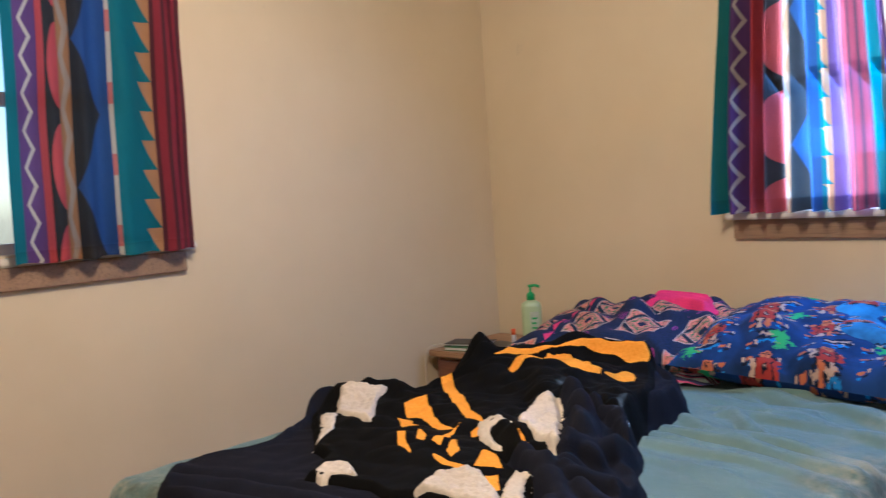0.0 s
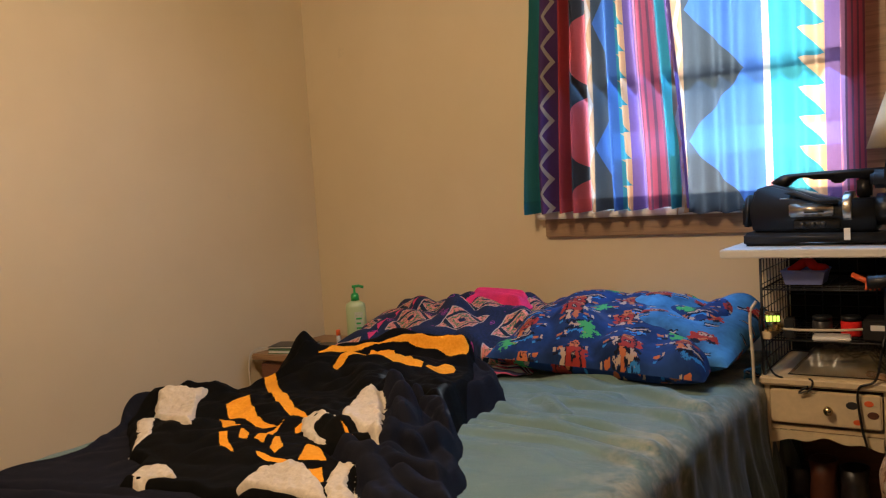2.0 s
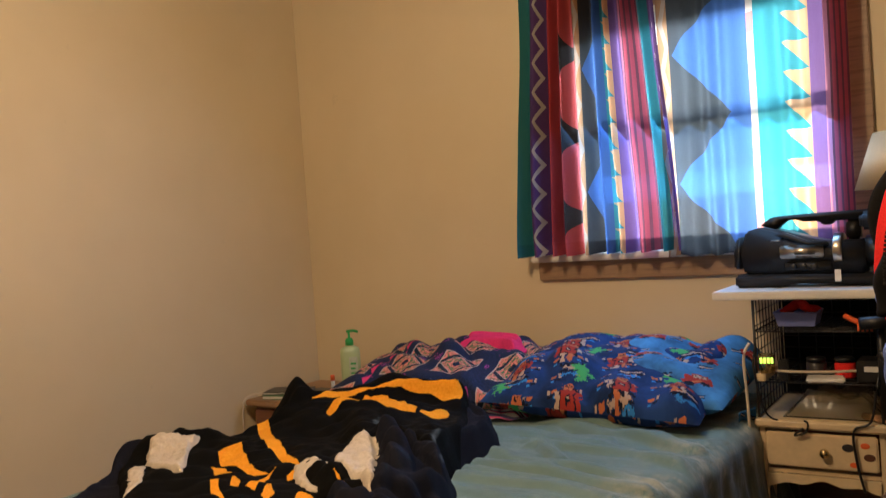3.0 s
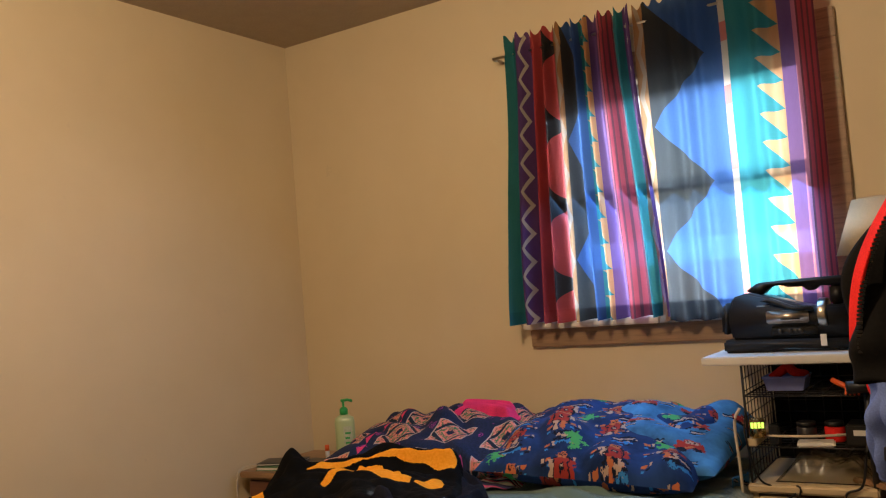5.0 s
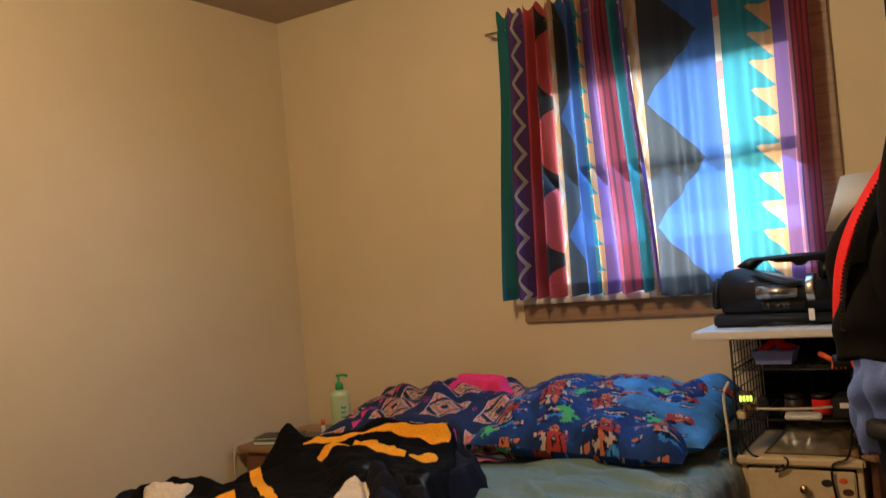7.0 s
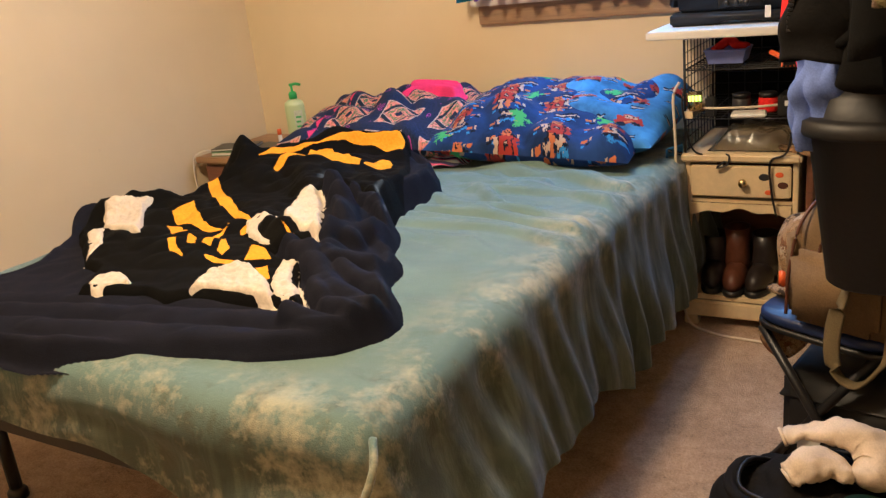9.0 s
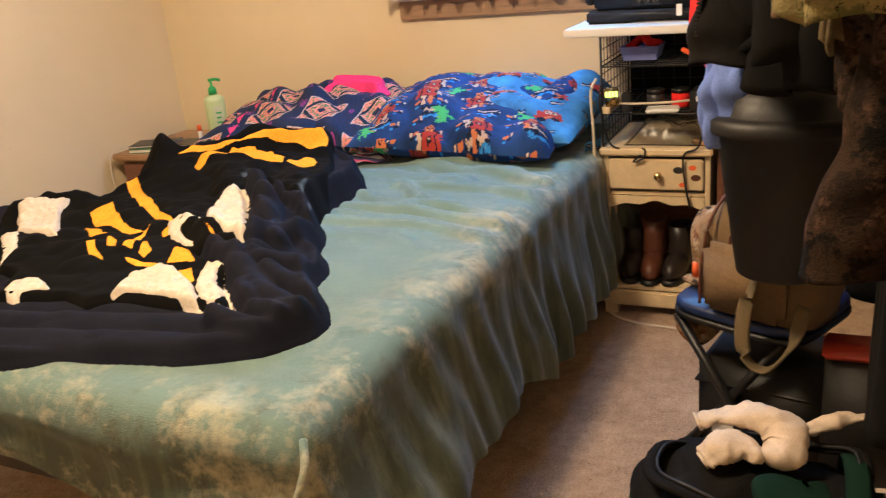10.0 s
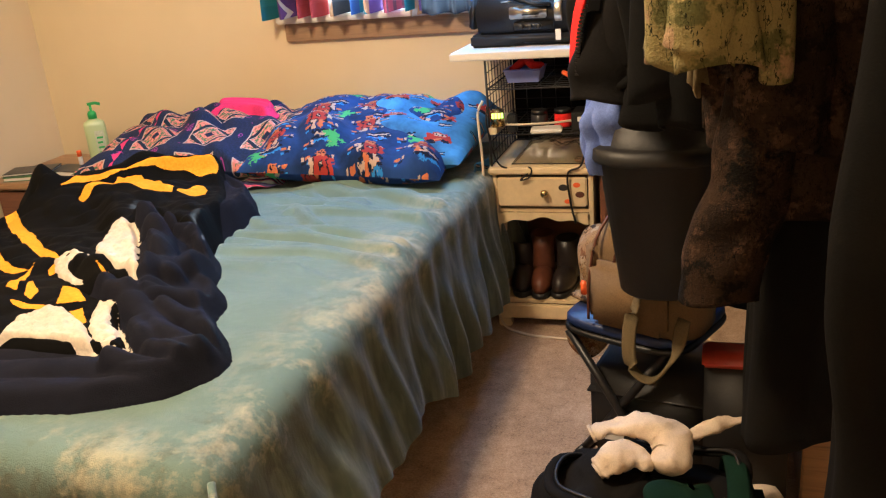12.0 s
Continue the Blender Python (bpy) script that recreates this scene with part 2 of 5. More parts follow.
SPROUT = [(0, 0, 0.05, 0.13, INKGREEN), (0.08, 0.05, 0.05, 0.025, INKGREEN), (-0.08, -0.04, 0.05, 0.025, INKGREEN), (0.06, -0.10, 0.02, 0.05, INKGREEN), (0.02, 0.14, 0.025, 0.025, INKDARK)]
CHIPS = [(-0.1, 0.1, 0.12, 0.07, INKORANGE), (0.06, -0.08, 0.10, 0.06, INKDARK), (0.15, 0.12, 0.05, 0.10, INKCREAM), (-0.14, -0.14, 0.07, 0.05, INKSKY)]
BARS = [(0, 0.10, 0.22, 0.022, INKDARK), (0.03, 0.04, 0.20, 0.022, INKCREAM), (0, -0.02, 0.22, 0.022, INKDARK), (-0.03, -0.09, 0.18, 0.022, INKSKY)]
CAR = [(0, -0.03, 0.26, 0.12, INKRED), (0.03, 0.09, 0.15, 0.08, INKRED), (0.03, 0.08, 0.11, 0.045, INKCREAM), (-0.02, 0.08, 0.025, 0.03, INKDARK), (0.08, 0.08, 0.025, 0.03, INKDARK), (-0.14, -0.14, 0.07, 0.06, INKDARK), (0.15, -0.14, 0.07, 0.06, INKDARK), (0.0, -0.08, 0.10, 0.03, INKORANGE)]


def tiger():
    k = Kit("black_gold_plush", 0.9)
    on = (k.attr("gold") + (k.noise(120, 2) - 0.5) * 0.006) > 0.0
    n = k.noise(140, 3)
    gold = k.ramp(n, [(0.3, (0.72, 0.27, 0.012)), (0.7, (0.85, 0.37, 0.03))])
    k.color(k.mix(on, (0.0035, 0.0035, 0.0035), gold))
    k.b.inputs["Specular IOR Level"].default_value = 0.08
    return k.bump(n * 0.5 + k.noise(500, 2) * 0.5, 0.5, 0.004).m


def camo(name, tones, scale=9):
    """Camouflage: blotches in four tones, broken by thin twigs and leaf edges."""
    k = Kit(name, 0.9)
    n, m, w = k.noise(scale, 6, 0.7), k.noise(scale * 2.1, 5, 0.7), k.noise(scale * 5, 4, 0.7, squash=(1, 1, 0.35))
    col = k.ramp(n, [(0.40, tones[0]), (0.44, tones[1]), (0.53, tones[1]), (0.56, tones[2])])
    col = k.mix(((m - 0.55) * 14.0).op("MINIMUM", 1.0).op("MAXIMUM", 0.0), col, tones[3])
    col = k.mix((w - 0.5).abs() < 0.007, col, tones[0])
    k.color(k.mix(k.noise(scale * 14, 3) * 0.22, col, dark(tones[0], 0.6)))
    k.b.inputs["Specular IOR Level"].default_value = 0.15
    return k.bump(k.noise(300, 2) * 0.3 + k.noise(14, 5, 0.65) * 0.7, 0.7, 0.012).m


def glassy(name, c, rough=0.05, ior=1.45):
    k = Kit(name, rough)
    k.b.inputs["Transmission Weight"].default_value = 1.0
    k.b.inputs["IOR"].default_value = ior
    return k.color(c).m


WALL, CARPET, VELOUR = wall_paint(), carpet_pile(), velour()
CEILING = grainy("textured_ceiling_paint", (0.40, 0.33, 0.25), 0.8, 120, 0.12, 0.35)
TRIM = wood("stained_window_trim", (0.30, 0.19, 0.11))
SILLWHITE = grainy("worn_white_sill_paint", (0.68, 0.64, 0.58), 0.35, 60, 0.12)
VINYL = grainy("white_sash", (0.75, 0.76, 0.78), 0.4, 50, 0.05)
GLASS = glassy("window_glass", (1, 1, 1))
CREAM = grainy("cream_furniture_paint", (0.66, 0.53, 0.33), 0.4, 45, 0.14)
BOARD = grainy("white_melamine", (0.72, 0.70, 0.66), 0.35, 40, 0.06)
OAK = wood("worn_oak", (0.34, 0.20, 0.10))
BROWN = wood("dark_red_brown_wood", (0.16, 0.065, 0.035))
BLACKWIRE = grainy("black_wire", (0.02, 0.02, 0.022), 0.4, 80, 0.2, metal=0.3)
BLACKPLASTIC = grainy("black_plastic", (0.006, 0.006, 0.0065), 0.46, 90, 0.3, 0.1)
DULLPLASTIC = grainy("dull_black_plastic", (0.0075, 0.007, 0.0066), 0.55, 90, 0.3, 0.2)
STEEL = grainy("brushed_metal", (0.55, 0.50, 0.43), 0.28, 60, 0.1, metal=1.0)
BRASS = grainy("brass", (0.72, 0.53, 0.25), 0.25, 60, 0.1, metal=1.0)
NAVY = cloth("navy_fleece", (0.0082, 0.0092, 0.0170), 70, 0.05, 0.4, 0.8)
SHERPA = cloth("cream_sherpa", (0.57, 0.50, 0.41), 26, 0.1, 0.18, 0.8)
PINK = cloth("hot_pink_fleece", (0.74, 0.045, 0.18), 50, 0.4)
TIGER, PATCH = tiger(), patchwork()
TOY = toy_print("royal_blue_print", (0.010, 0.034, 0.13), [(0.075, 0.062, 0.3, 0.1, CHIPS), (0.17, 0.15, 0.15, 0.55, BARS), (0.165, 0.160, 0.1, 0.2, ROBOT), (0.26, 0.22, 0.42, 0.33, SPROUT)], 0.0)
TOYLIGHT = toy_print("light_blue_print", (0.045, 0.17, 0.36), [(0.10, 0.09, 0.2, 0.4, BARS), (0.16, 0.14, 0.3, 0.1, CAR)], 0.4)
CAMOGREEN = camo("leaf_camouflage", [(0.020, 0.022, 0.010), (0.25, 0.21, 0.09), (0.11, 0.11, 0.04), (0.33, 0.22, 0.13)], 6)
CAMOBROWN = camo("brown_camouflage", [(0.004, 0.003, 0.002), (0.030, 0.017, 0.010), (0.014, 0.008, 0.005), (0.075, 0.042, 0.027)], 9)
CAMOLEAF = camo("autumn_camouflage", [(0.03, 0.02, 0.012), (0.34, 0.22, 0.12), (0.20, 0.09, 0.04), (0.42, 0.34, 0.25)], 16)
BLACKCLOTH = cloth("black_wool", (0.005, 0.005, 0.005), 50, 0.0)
BLACKNYLON = cloth("black_nylon", (0.0075, 0.007, 0.007), 30, 0.02)
REDLINING = cloth("red_lining", (0.70, 0.025, 0.02), 50, 0.2)
BLUECLOTH = cloth("periwinkle_cotton", (0.13, 0.19, 0.47), 50, 0.3)
TANCANVAS = cloth("tan_canvas", (0.17, 0.112, 0.06), 60, 0.15)
OLIVE = cloth("olive_webbing", (0.13, 0.10, 0.055), 60, 0.15)
GREENCLOTH = cloth("dark_green_canvas", (0.005, 0.022, 0.013), 60, 0.15)
SOCKS = cloth("cream_wool_sock", (0.60, 0.50, 0.40), 60, 0.1, 0.25, 0.6)
STOOLBLUE = grainy("blue_vinyl", (0.012, 0.026, 0.095), 0.4, 70, 0.2)
LEATHER = grainy("brown_leather", (0.10, 0.032, 0.016), 0.45, 50, 0.35)
DARKLEATHER = grainy("black_leather", (0.02, 0.015, 0.014), 0.4, 50, 0.3)
LOTION = grainy("pale_green_plastic", (0.46, 0.58, 0.32), 0.3, 20, 0.05)
PUMPGREEN = grainy("green_plastic", (0.03, 0.36, 0.09), 0.35, 20, 0.08)
LABELWHITE = grainy("printed_label", (0.52, 0.58, 0.45), 0.4, 130, 0.3)
LILAC = grainy("lilac_plastic", (0.24, 0.28, 0.62), 0.4, 30, 0.1)
ORANGEP = grainy("orange_plastic", (0.80, 0.13, 0.03), 0.4, 30, 0.1)
PAPER = grainy("white_paper", (0.72, 0.70, 0.66), 0.7, 30, 0.06)
GREENCOVER = grainy("green_book_cover", (0.05, 0.16, 0.06), 0.4, 40, 0.2)
DARKCOVER = grainy("dark_book_cover", (0.03, 0.028, 0.03), 0.35, 40, 0.3)
CLEAR = glassy("clear_wrap", (0.92, 0.92, 0.90), 0.18, 1.2)
CORDWHITE = grainy("white_cord", (0.60, 0.52, 0.40), 0.5, 30, 0.1)
SHADECLOTH = cloth("cream_lampshade", (0.62, 0.46, 0.26), 40, 0.1, 0.1)
LENSGLASS = grainy("lens_glass", (0.01, 0.01, 0.015), 0.06, 10, 0.1, 0.0)
BRICK = grainy("tan_brick", (0.50, 0.34, 0.20), 0.85, 20, 0.25)
LAWN = grainy("dry_grass", (0.10, 0.11, 0.05), 0.9, 40, 0.4)
glow = Kit("lamp_diffuser")
glow.b.inputs["Emission Color"].default_value = (1, 0.78, 0.5, 1)
glow.b.inputs["Emission Strength"].default_value = 3
DIFFUSER = glow.color((0.8, 0.75, 0.65)).m
led = Kit("clock_digits")
led.b.inputs["Emission Color"].default_value = (0.55, 0.9, 0.1, 1)
led.b.inputs["Emission Strength"].default_value = 1.2
DIGITS = led.color((0.1, 0.2, 0.02)).m


# ---- building helpers ----
def part(name, bm, material, parent=None, label="", smooth=True):
    """Links a bmesh as one mesh object under a thing or a part."""
    me = bpy.data.meshes.new(name)
    bm.normal_update()
    bm.to_mesh(me)
    bm.free()
    for p in me.polygons:
        p.use_smooth = smooth
    me.materials.append(material)
    ob = new(name, me)
    ob.parent = parent
    if label:
        ob["label"] = label
    return ob


def thing(name, x, y, z, label, category, group="", turn=0):
    ob = new(name)
    ob.empty_display_size = 0.05
    ob.matrix_basis = pose(x, y, z, 0, 0, turn)
    return tagged(ob, label, category, group)


def box(x0, x1, y0, y1, z0, z1, bevel=0.003, seg=2, bm=None):
    bm = bm or bmesh.new()
    m = Matrix.Translation(((x0 + x1) / 2, (y0 + y1) / 2, (z0 + z1) / 2)) @ Matrix.Diagonal((x1 - x0, y1 - y0, z1 - z0, 1))
    made = bmesh.ops.create_cube(bm, size=1, matrix=m)
    if bevel:
        vs = set(made["verts"])
        bmesh.ops.bevel(bm, geom=[e for e in bm.edges if e.verts[0] in vs], offset=bevel, segments=seg, affect="EDGES", clamp_overlap=True)
    return bm


def lathe(rings, x=0, y=0, n=28, sx=1.0, sy=1.0, bm=None, power=2.0):
    """Turned form from (radius, height) rings; power above 2 squares it off."""
    bm = bm or bmesh.new()
    loops = []
    for r, z in rings:
        row = []
        for k in range(n):
            a = 2 * math.pi * k / n
            c, s = math.cos(a), math.sin(a)
            f = (abs(c) ** power + abs(s) ** power) ** (-1 / power)
            row.append(bm.verts.new((x + r * sx * c * f, y + r * sy * s * f, z)))
        loops.append(row)
    for a, b in zip(loops, loops[1:]):
        for k in range(n):
            bm.faces.new((a[k], a[(k + 1) % n], b[(k + 1) % n], b[k]))
    bm.faces.new(loops[0][::-1])
    bm.faces.new(loops[-1])
    return bm


def tube(points, radius, n=8, bm=None, flat=1.0, taper=1.0):
    """A rod or cord along points."""
    bm = bm or bmesh.new()
    pts = [Vector(p) for p in points]
    loops = []
    for i, p in enumerate(pts):
        d = (pts[min(i + 1, len(pts) - 1)] - pts[max(i - 1, 0)]).normalized()
        side = d.cross(Vector((0, 0, 1)) if abs(d.z) < 0.95 else Vector((0, 1, 0))).normalized()
        up = side.cross(d)
        r = radius * (1 + (taper - 1) * i / max(1, len(pts) - 1))
        loops.append([bm.verts.new(p + side * (r * math.cos(2 * math.pi * k / n)) + up * (r * flat * math.sin(2 * math.pi * k / n))) for k in range(n)])
    for a, b in zip(loops, loops[1:]):
        for k in range(n):
            bm.faces.new((a[k], a[(k + 1) % n], b[(k + 1) % n], b[k]))
    bm.faces.new(loops[0][::-1])
    bm.faces.new(loops[-1])
    return bm


def curve_points(pts, steps=8):
    """Smooth line through points."""
    pts = [Vector(p) for p in pts]
    ext = [pts[0] * 2 - pts[1], *pts, pts[-1] * 2 - pts[-2]]
    out = []
    for a, b, c, d in zip(ext, ext[1:], ext[2:], ext[3:]):
        for k in range(steps):
            t = k / steps
            out.append(0.5 * (2 * b + (c - a) * t + (2 * a - 5 * b + 4 * c - d) * t * t + (3 * b - a - 3 * c + d) * t ** 3))
    return out + [pts[-1]]


def sheet(name, X, Y, Z, material, parent=None, label="", uv=None, thick=0.0, attrs=(), keep=None):
    """A cloth from three equal grids of coordinates."""
    rows, cols = X.shape
    co = np.stack([X, Y, Z], -1).reshape(-1, 3)
    idx = np.arange(rows * cols).reshape(rows, cols)
    quads = np.stack([idx[:-1, :-1], idx[:-1, 1:], idx[1:, 1:], idx[1:, :-1]], -1)
    if keep is not None:
        k = keep[:-1, :-1] | keep[:-1, 1:] | keep[1:, 1:] | keep[1:, :-1]
        quads = quads[k]
    quads = quads.reshape(-1, 4)
    me = bpy.data.meshes.new(name)
    used, inverse = np.unique(quads, return_inverse=True)
    me.from_pydata(co[used].tolist(), [], inverse.reshape(-1, 4).tolist())
    if uv is not None:
        flat = np.stack(uv, -1).reshape(-1, 2)[used]
        layer = me.uv_layers.new(name="uv")
        loops = np.zeros(len(me.loops), np.int32)
        me.loops.foreach_get("vertex_index", loops)
        layer.data.foreach_set("uv", flat[loops].ravel())
    for key, values in attrs:
        me.attributes.new(key, "FLOAT", "POINT").data.foreach_set("value", values.reshape(-1)[used].astype(np.float32))
    me.polygons.foreach_set("use_smooth", np.ones(len(me.polygons), bool))
    me.materials.append(material)
    ob = new(name, me)
    ob.parent = parent
    if label:
        ob["label"] = label
    if thick:
        mod = ob.modifiers.new("thickness", "SOLIDIFY")
        mod.thickness, mod.offset = thick, -1
    return ob


def ripple(x, y, scale, seed=0.0):
    """Smooth random folds between -1 and 1, on grids."""
    rng = np.random.RandomState(int(seed * 10) + 7)
    out = 0.0
    for k in range(9):
        a, f, p = rng.uniform(0, math.pi), scale * rng.uniform(0.5, 1.9), rng.uniform(0, 6.28)
        bend = 0.6 * np.sin((x * math.sin(a) - y * math.cos(a)) * f * 0.4 + p * 2)
        out = out + np.sin((x * math.cos(a) + y * math.sin(a)) * f + p + bend) / 9 ** 0.5
    return np.clip(out / 1.6, -1.3, 1.3)


def smooth(v, a, b):
    k = np.clip((v - a) / (b - a), 0, 1)
    return k * k * (3 - 2 * k)


def reach(x, y, path):
    """Distance to a polyline in plan and the value carried along it."""
    best, worth = np.full(np.shape(x), 9.0), np.zeros(np.shape(x))
    for (x0, y0, r0), (x1, y1, r1) in zip(path, path[1:]):
        dx, dy = x1 - x0, y1 - y0
        k = np.clip(((x - x0) * dx + (y - y0) * dy) / (dx * dx + dy * dy + 1e-9), 0, 1)
        d = np.hypot(x - x0 - k * dx, y - y0 - k * dy) - (r0 + k * (r1 - r0))
        worth = np.where(d < best, r0 + k * (r1 - r0), worth)
        best = np.minimum(best, d)
    return best, worth


def soften(f, step, times):
    for _ in range(times):
        f = (f + np.roll(f, step, 0) + np.roll(f, -step, 0) + np.roll(f, step, 1) + np.roll(f, -step, 1)) / 5
    return f


def tubes(x, y, lines, wide, tall):
    """Rounded folds that run along lines in plan."""
    out = np.zeros(np.shape(x))
    for n, line in enumerate(lines):
        bx, by = x + 0.012 * ripple(x, y, 15, 40 + n), y + 0.012 * ripple(x, y, 15, 50 + n)
        d, _ = reach(bx, by, [(p, q, 0) for p, q in line])
        k = 1.0 + 0.22 * math.sin(n * 2.3)
        out = np.maximum(out, k * tall * np.sqrt(np.maximum(0, 1 - (d / (wide * k)) ** 2)))
    return out


# ---- the room ----
HIGH, EAST, SOUTH, THICK = 2.44, 3.45, -4.3, 0.14


def wall_with_hole(name, along, fixed, a0, a1, h0, h1, span):
    """A wall with thickness and one opening, along x or y, as four blocks in one mesh."""
    bm = bmesh.new()
    lo, hi = span
    f0, f1 = sorted((fixed, fixed + (THICK if along == "x" else -THICK)))
    for u0, u1, z0, z1 in ((lo, a0, 0, HIGH), (a1, hi, 0, HIGH), (a0, a1, 0, h0), (a0, a1, h1, HIGH)):
        box(*((u0, u1, f0, f1) if along == "x" else (f0, f1, u0, u1)), z0, z1, 0, bm=bm)
    bmesh.ops.remove_doubles(bm, verts=bm.verts, dist=1e-5)
    return tagged(part(name, bm, WALL, smooth=False), "cream painted plaster bedroom wall with a window", "wall", kind="structure")


wall_with_hole("wall_north", "x", 0.0, 1.37, 2.29, 1.07, 1.93, (-THICK, EAST + THICK))
wall_with_hole("wall_west", "y", 0.0, -2.62, -1.66, 1.10, 2.0, (SOUTH - THICK, 0))
tagged(part("wall_east", box(EAST, EAST + THICK, SOUTH - THICK, 0, 0, HIGH, 0), WALL, smooth=False), "cream painted plaster bedroom wall", "wall", kind="structure")
tagged(part("wall_south", box(0, EAST, SOUTH - THICK, SOUTH, 0, HIGH, 0), WALL, smooth=False), "cream painted plaster bedroom wall", "wall", kind="structure")
tagged(part("ceiling", box(-THICK, EAST + THICK, SOUTH - THICK, THICK, HIGH, HIGH + 0.12, 0), CEILING, smooth=False), "plain off-white textured ceiling", "ceiling", kind="structure")
tagged(part("floor", box(-THICK, EAST + THICK, SOUTH - THICK, THICK, -0.12, 0, 0), CARPET, smooth=False), "worn beige cut-pile carpet, stained in places", "carpet", kind="structure")
for nm, dims in (("baseboard_north", (0.012, EAST, -0.012, -0.0005)), ("baseboard_west", (0.0005, 0.012, SOUTH, -0.012))):
    tagged(part(nm, box(*dims, 0.001, 0.08, 0.003), TRIM), "low stained wooden baseboard", "baseboard", kind="structure")
tagged(part("ground", box(-60, 60, -60, 60, -1.0, -0.6, 0), LAWN, smooth=False), "dry lawn outside the house", "ground", kind="structure")
house = thing("neighbour_house", -9, -6, -0.6, "tan brick neighbouring house wall beyond the window", "house")
part("brick_wall", box(-0.2, 0.2, -9, 6, 0, 1.95, 0.02), BRICK, house)
part("roof_edge", box(-0.6, 0.45, -9.3, 6.3, 1.95, 2.05, 0.02), BROWN, house)


def window(name, along, a0, a1, z0, z1, label, ledge=0.062):
    """A double-hung window: casing, sill, apron, sashes and panes, set into a wall at 0."""
    w = tagged(new(name), label, "window", kind="structure")

    def slab(pn, u0, u1, d0, d1, h0, h1, mat, bevel=0.003, parent=w):
        """u along the wall, d out of the wall into the room."""
        dims = (u0, u1, -d1, -d0) if along == "x" else (d0, d1, u0, u1)
        return part(pn, box(*dims, h0, h1, bevel), mat, parent, smooth=False)

    for u0, u1 in ((a0 - 0.10, a0), (a1, a1 + 0.10)):
        slab("casing", u0, u1, 0.0005, 0.018, z0 - 0.005, z1, TRIM)
    slab("head_casing", a0 - 0.10, a1 + 0.10, 0.0005, 0.02, z1 + 0.001, z1 + 0.10, TRIM)
    slab("sill", a0 - 0.19, a1 + 0.13, -0.05, ledge, z0 - 0.034, z0 - 0.008, SILLWHITE, 0.006)
    slab("apron", a0 - 0.175, a1 + 0.09, 0.0005, 0.022, z0 - 0.106, z0 - 0.036, TRIM, 0.004)
    mid = z0 + 0.465
    for (lo, hi, dep) in ((z0 - 0.008, mid + 0.02, -0.06), (mid - 0.02, z1, -0.09)):
        sash = slab("sash_rail", a0, a1, dep - 0.025, dep, lo, lo + 0.04, VINYL)
        slab("sash_rail", a0, a1, dep - 0.025, dep, hi - 0.04, hi, VINYL)
        slab("sash_stile", a0, a0 + 0.045, dep - 0.025, dep, lo + 0.04, hi - 0.04, VINYL)
        slab("sash_stile", a1 - 0.045, a1, dep - 0.025, dep, lo + 0.04, hi - 0.04, VINYL)
        g = slab("pane", a0 + 0.045, a1 - 0.045, dep - 0.015, dep - 0.011, lo + 0.04, hi - 0.04, GLASS, 0)
        g.visible_shadow = False
    return w


window("window_1", "x", 1.37, 2.29, 1.07, 1.93, "wooden window with white sashes and a worn white sill")
window("window_2", "y", -2.62, -1.66, 1.10, 2.0, "wooden window with white sashes behind parted curtains", 0.028)


def curtain(name, along, edges, top, low, folds, depth, bands, label, seed, off=0.075, open_weave=0.26):
    """A gathered panel on a rod; edges are its ends at the top and at the hem, along the wall."""
    nu, nv = 300, 70
    u, v = np.meshgrid(np.linspace(0, 1, nu), np.linspace(0, 1, nv))
    z = top - (top - low) * v
    a = edges[0] + (edges[2] - edges[0]) * smooth(v, 0, 1)
    b = edges[1] + (edges[3] - edges[1]) * smooth(v, 0.1, 0.95)
    warp = u + 0.35 / folds * np.sin(u * folds * 2.1 + seed) * 0.5
    deep = depth * (0.45 + 0.55 * v)
    d = off + deep * np.sin(warp * folds * 2 * math.pi + seed + 0.5 * np.sin(v * 2 + seed)) + 0.008 * ripple(u * 6, v * 3, 3, seed)
    pocket = np.exp(-((z - (top - 0.06)) / 0.012) ** 2)
    d = d * (1 - 0.35 * pocket) + off * 0.35 * pocket
    d = np.maximum(d, 0.03)
    w = a + (b - a) * u
    z = z - 0.003 * np.sin(u * folds * 2 * math.pi + seed) * v ** 4 + 0.012 * np.sin(u * folds * 4 * math.pi + seed) * (1 - v) ** 10
    X, Y = (w, -d) if along == "x" else (d, w)
    ob = sheet(name, X, Y, z, curtain_print("print_" + name + str(seed), bands, open_weave), None, "", (u, z))
    tagged(ob, label, "curtain", "curtains")
    return ob


CANON = [("teal", 0.0, 0.07), ("zig", 0.07, 0.17), ("red", 0.17, 0.20), ("half", 0.20, 0.28), ("tan", 0.28, 0.34), ("peak", 0.34, 0.54),
         ("line", 0.54, 0.56), ("teal", 0.56, 0.72), ("saw", 0.72, 0.81), ("crimson", 0.81, 1.0)]
LEFTP = [("teal", 0.0, 0.09), ("zig", 0.09, 0.187), ("red", 0.187, 0.29), ("half", 0.29, 0.386), ("tan", 0.386, 0.466), ("peak", 0.466, 0.598),
         ("saw", 0.598, 0.675), ("purple", 0.675, 0.77), ("crimson", 0.77, 0.857), ("teal", 0.857, 0.935), ("zig", 0.935, 1.0)]
RIGHTP = [("tan", 0.0, 0.055), ("peak", 0.055, 0.493), ("line", 0.493, 0.533), ("teal", 0.533, 0.672), ("saw", 0.672, 0.812), ("purple", 0.812, 0.90), ("crimson", 0.90, 1.0)]
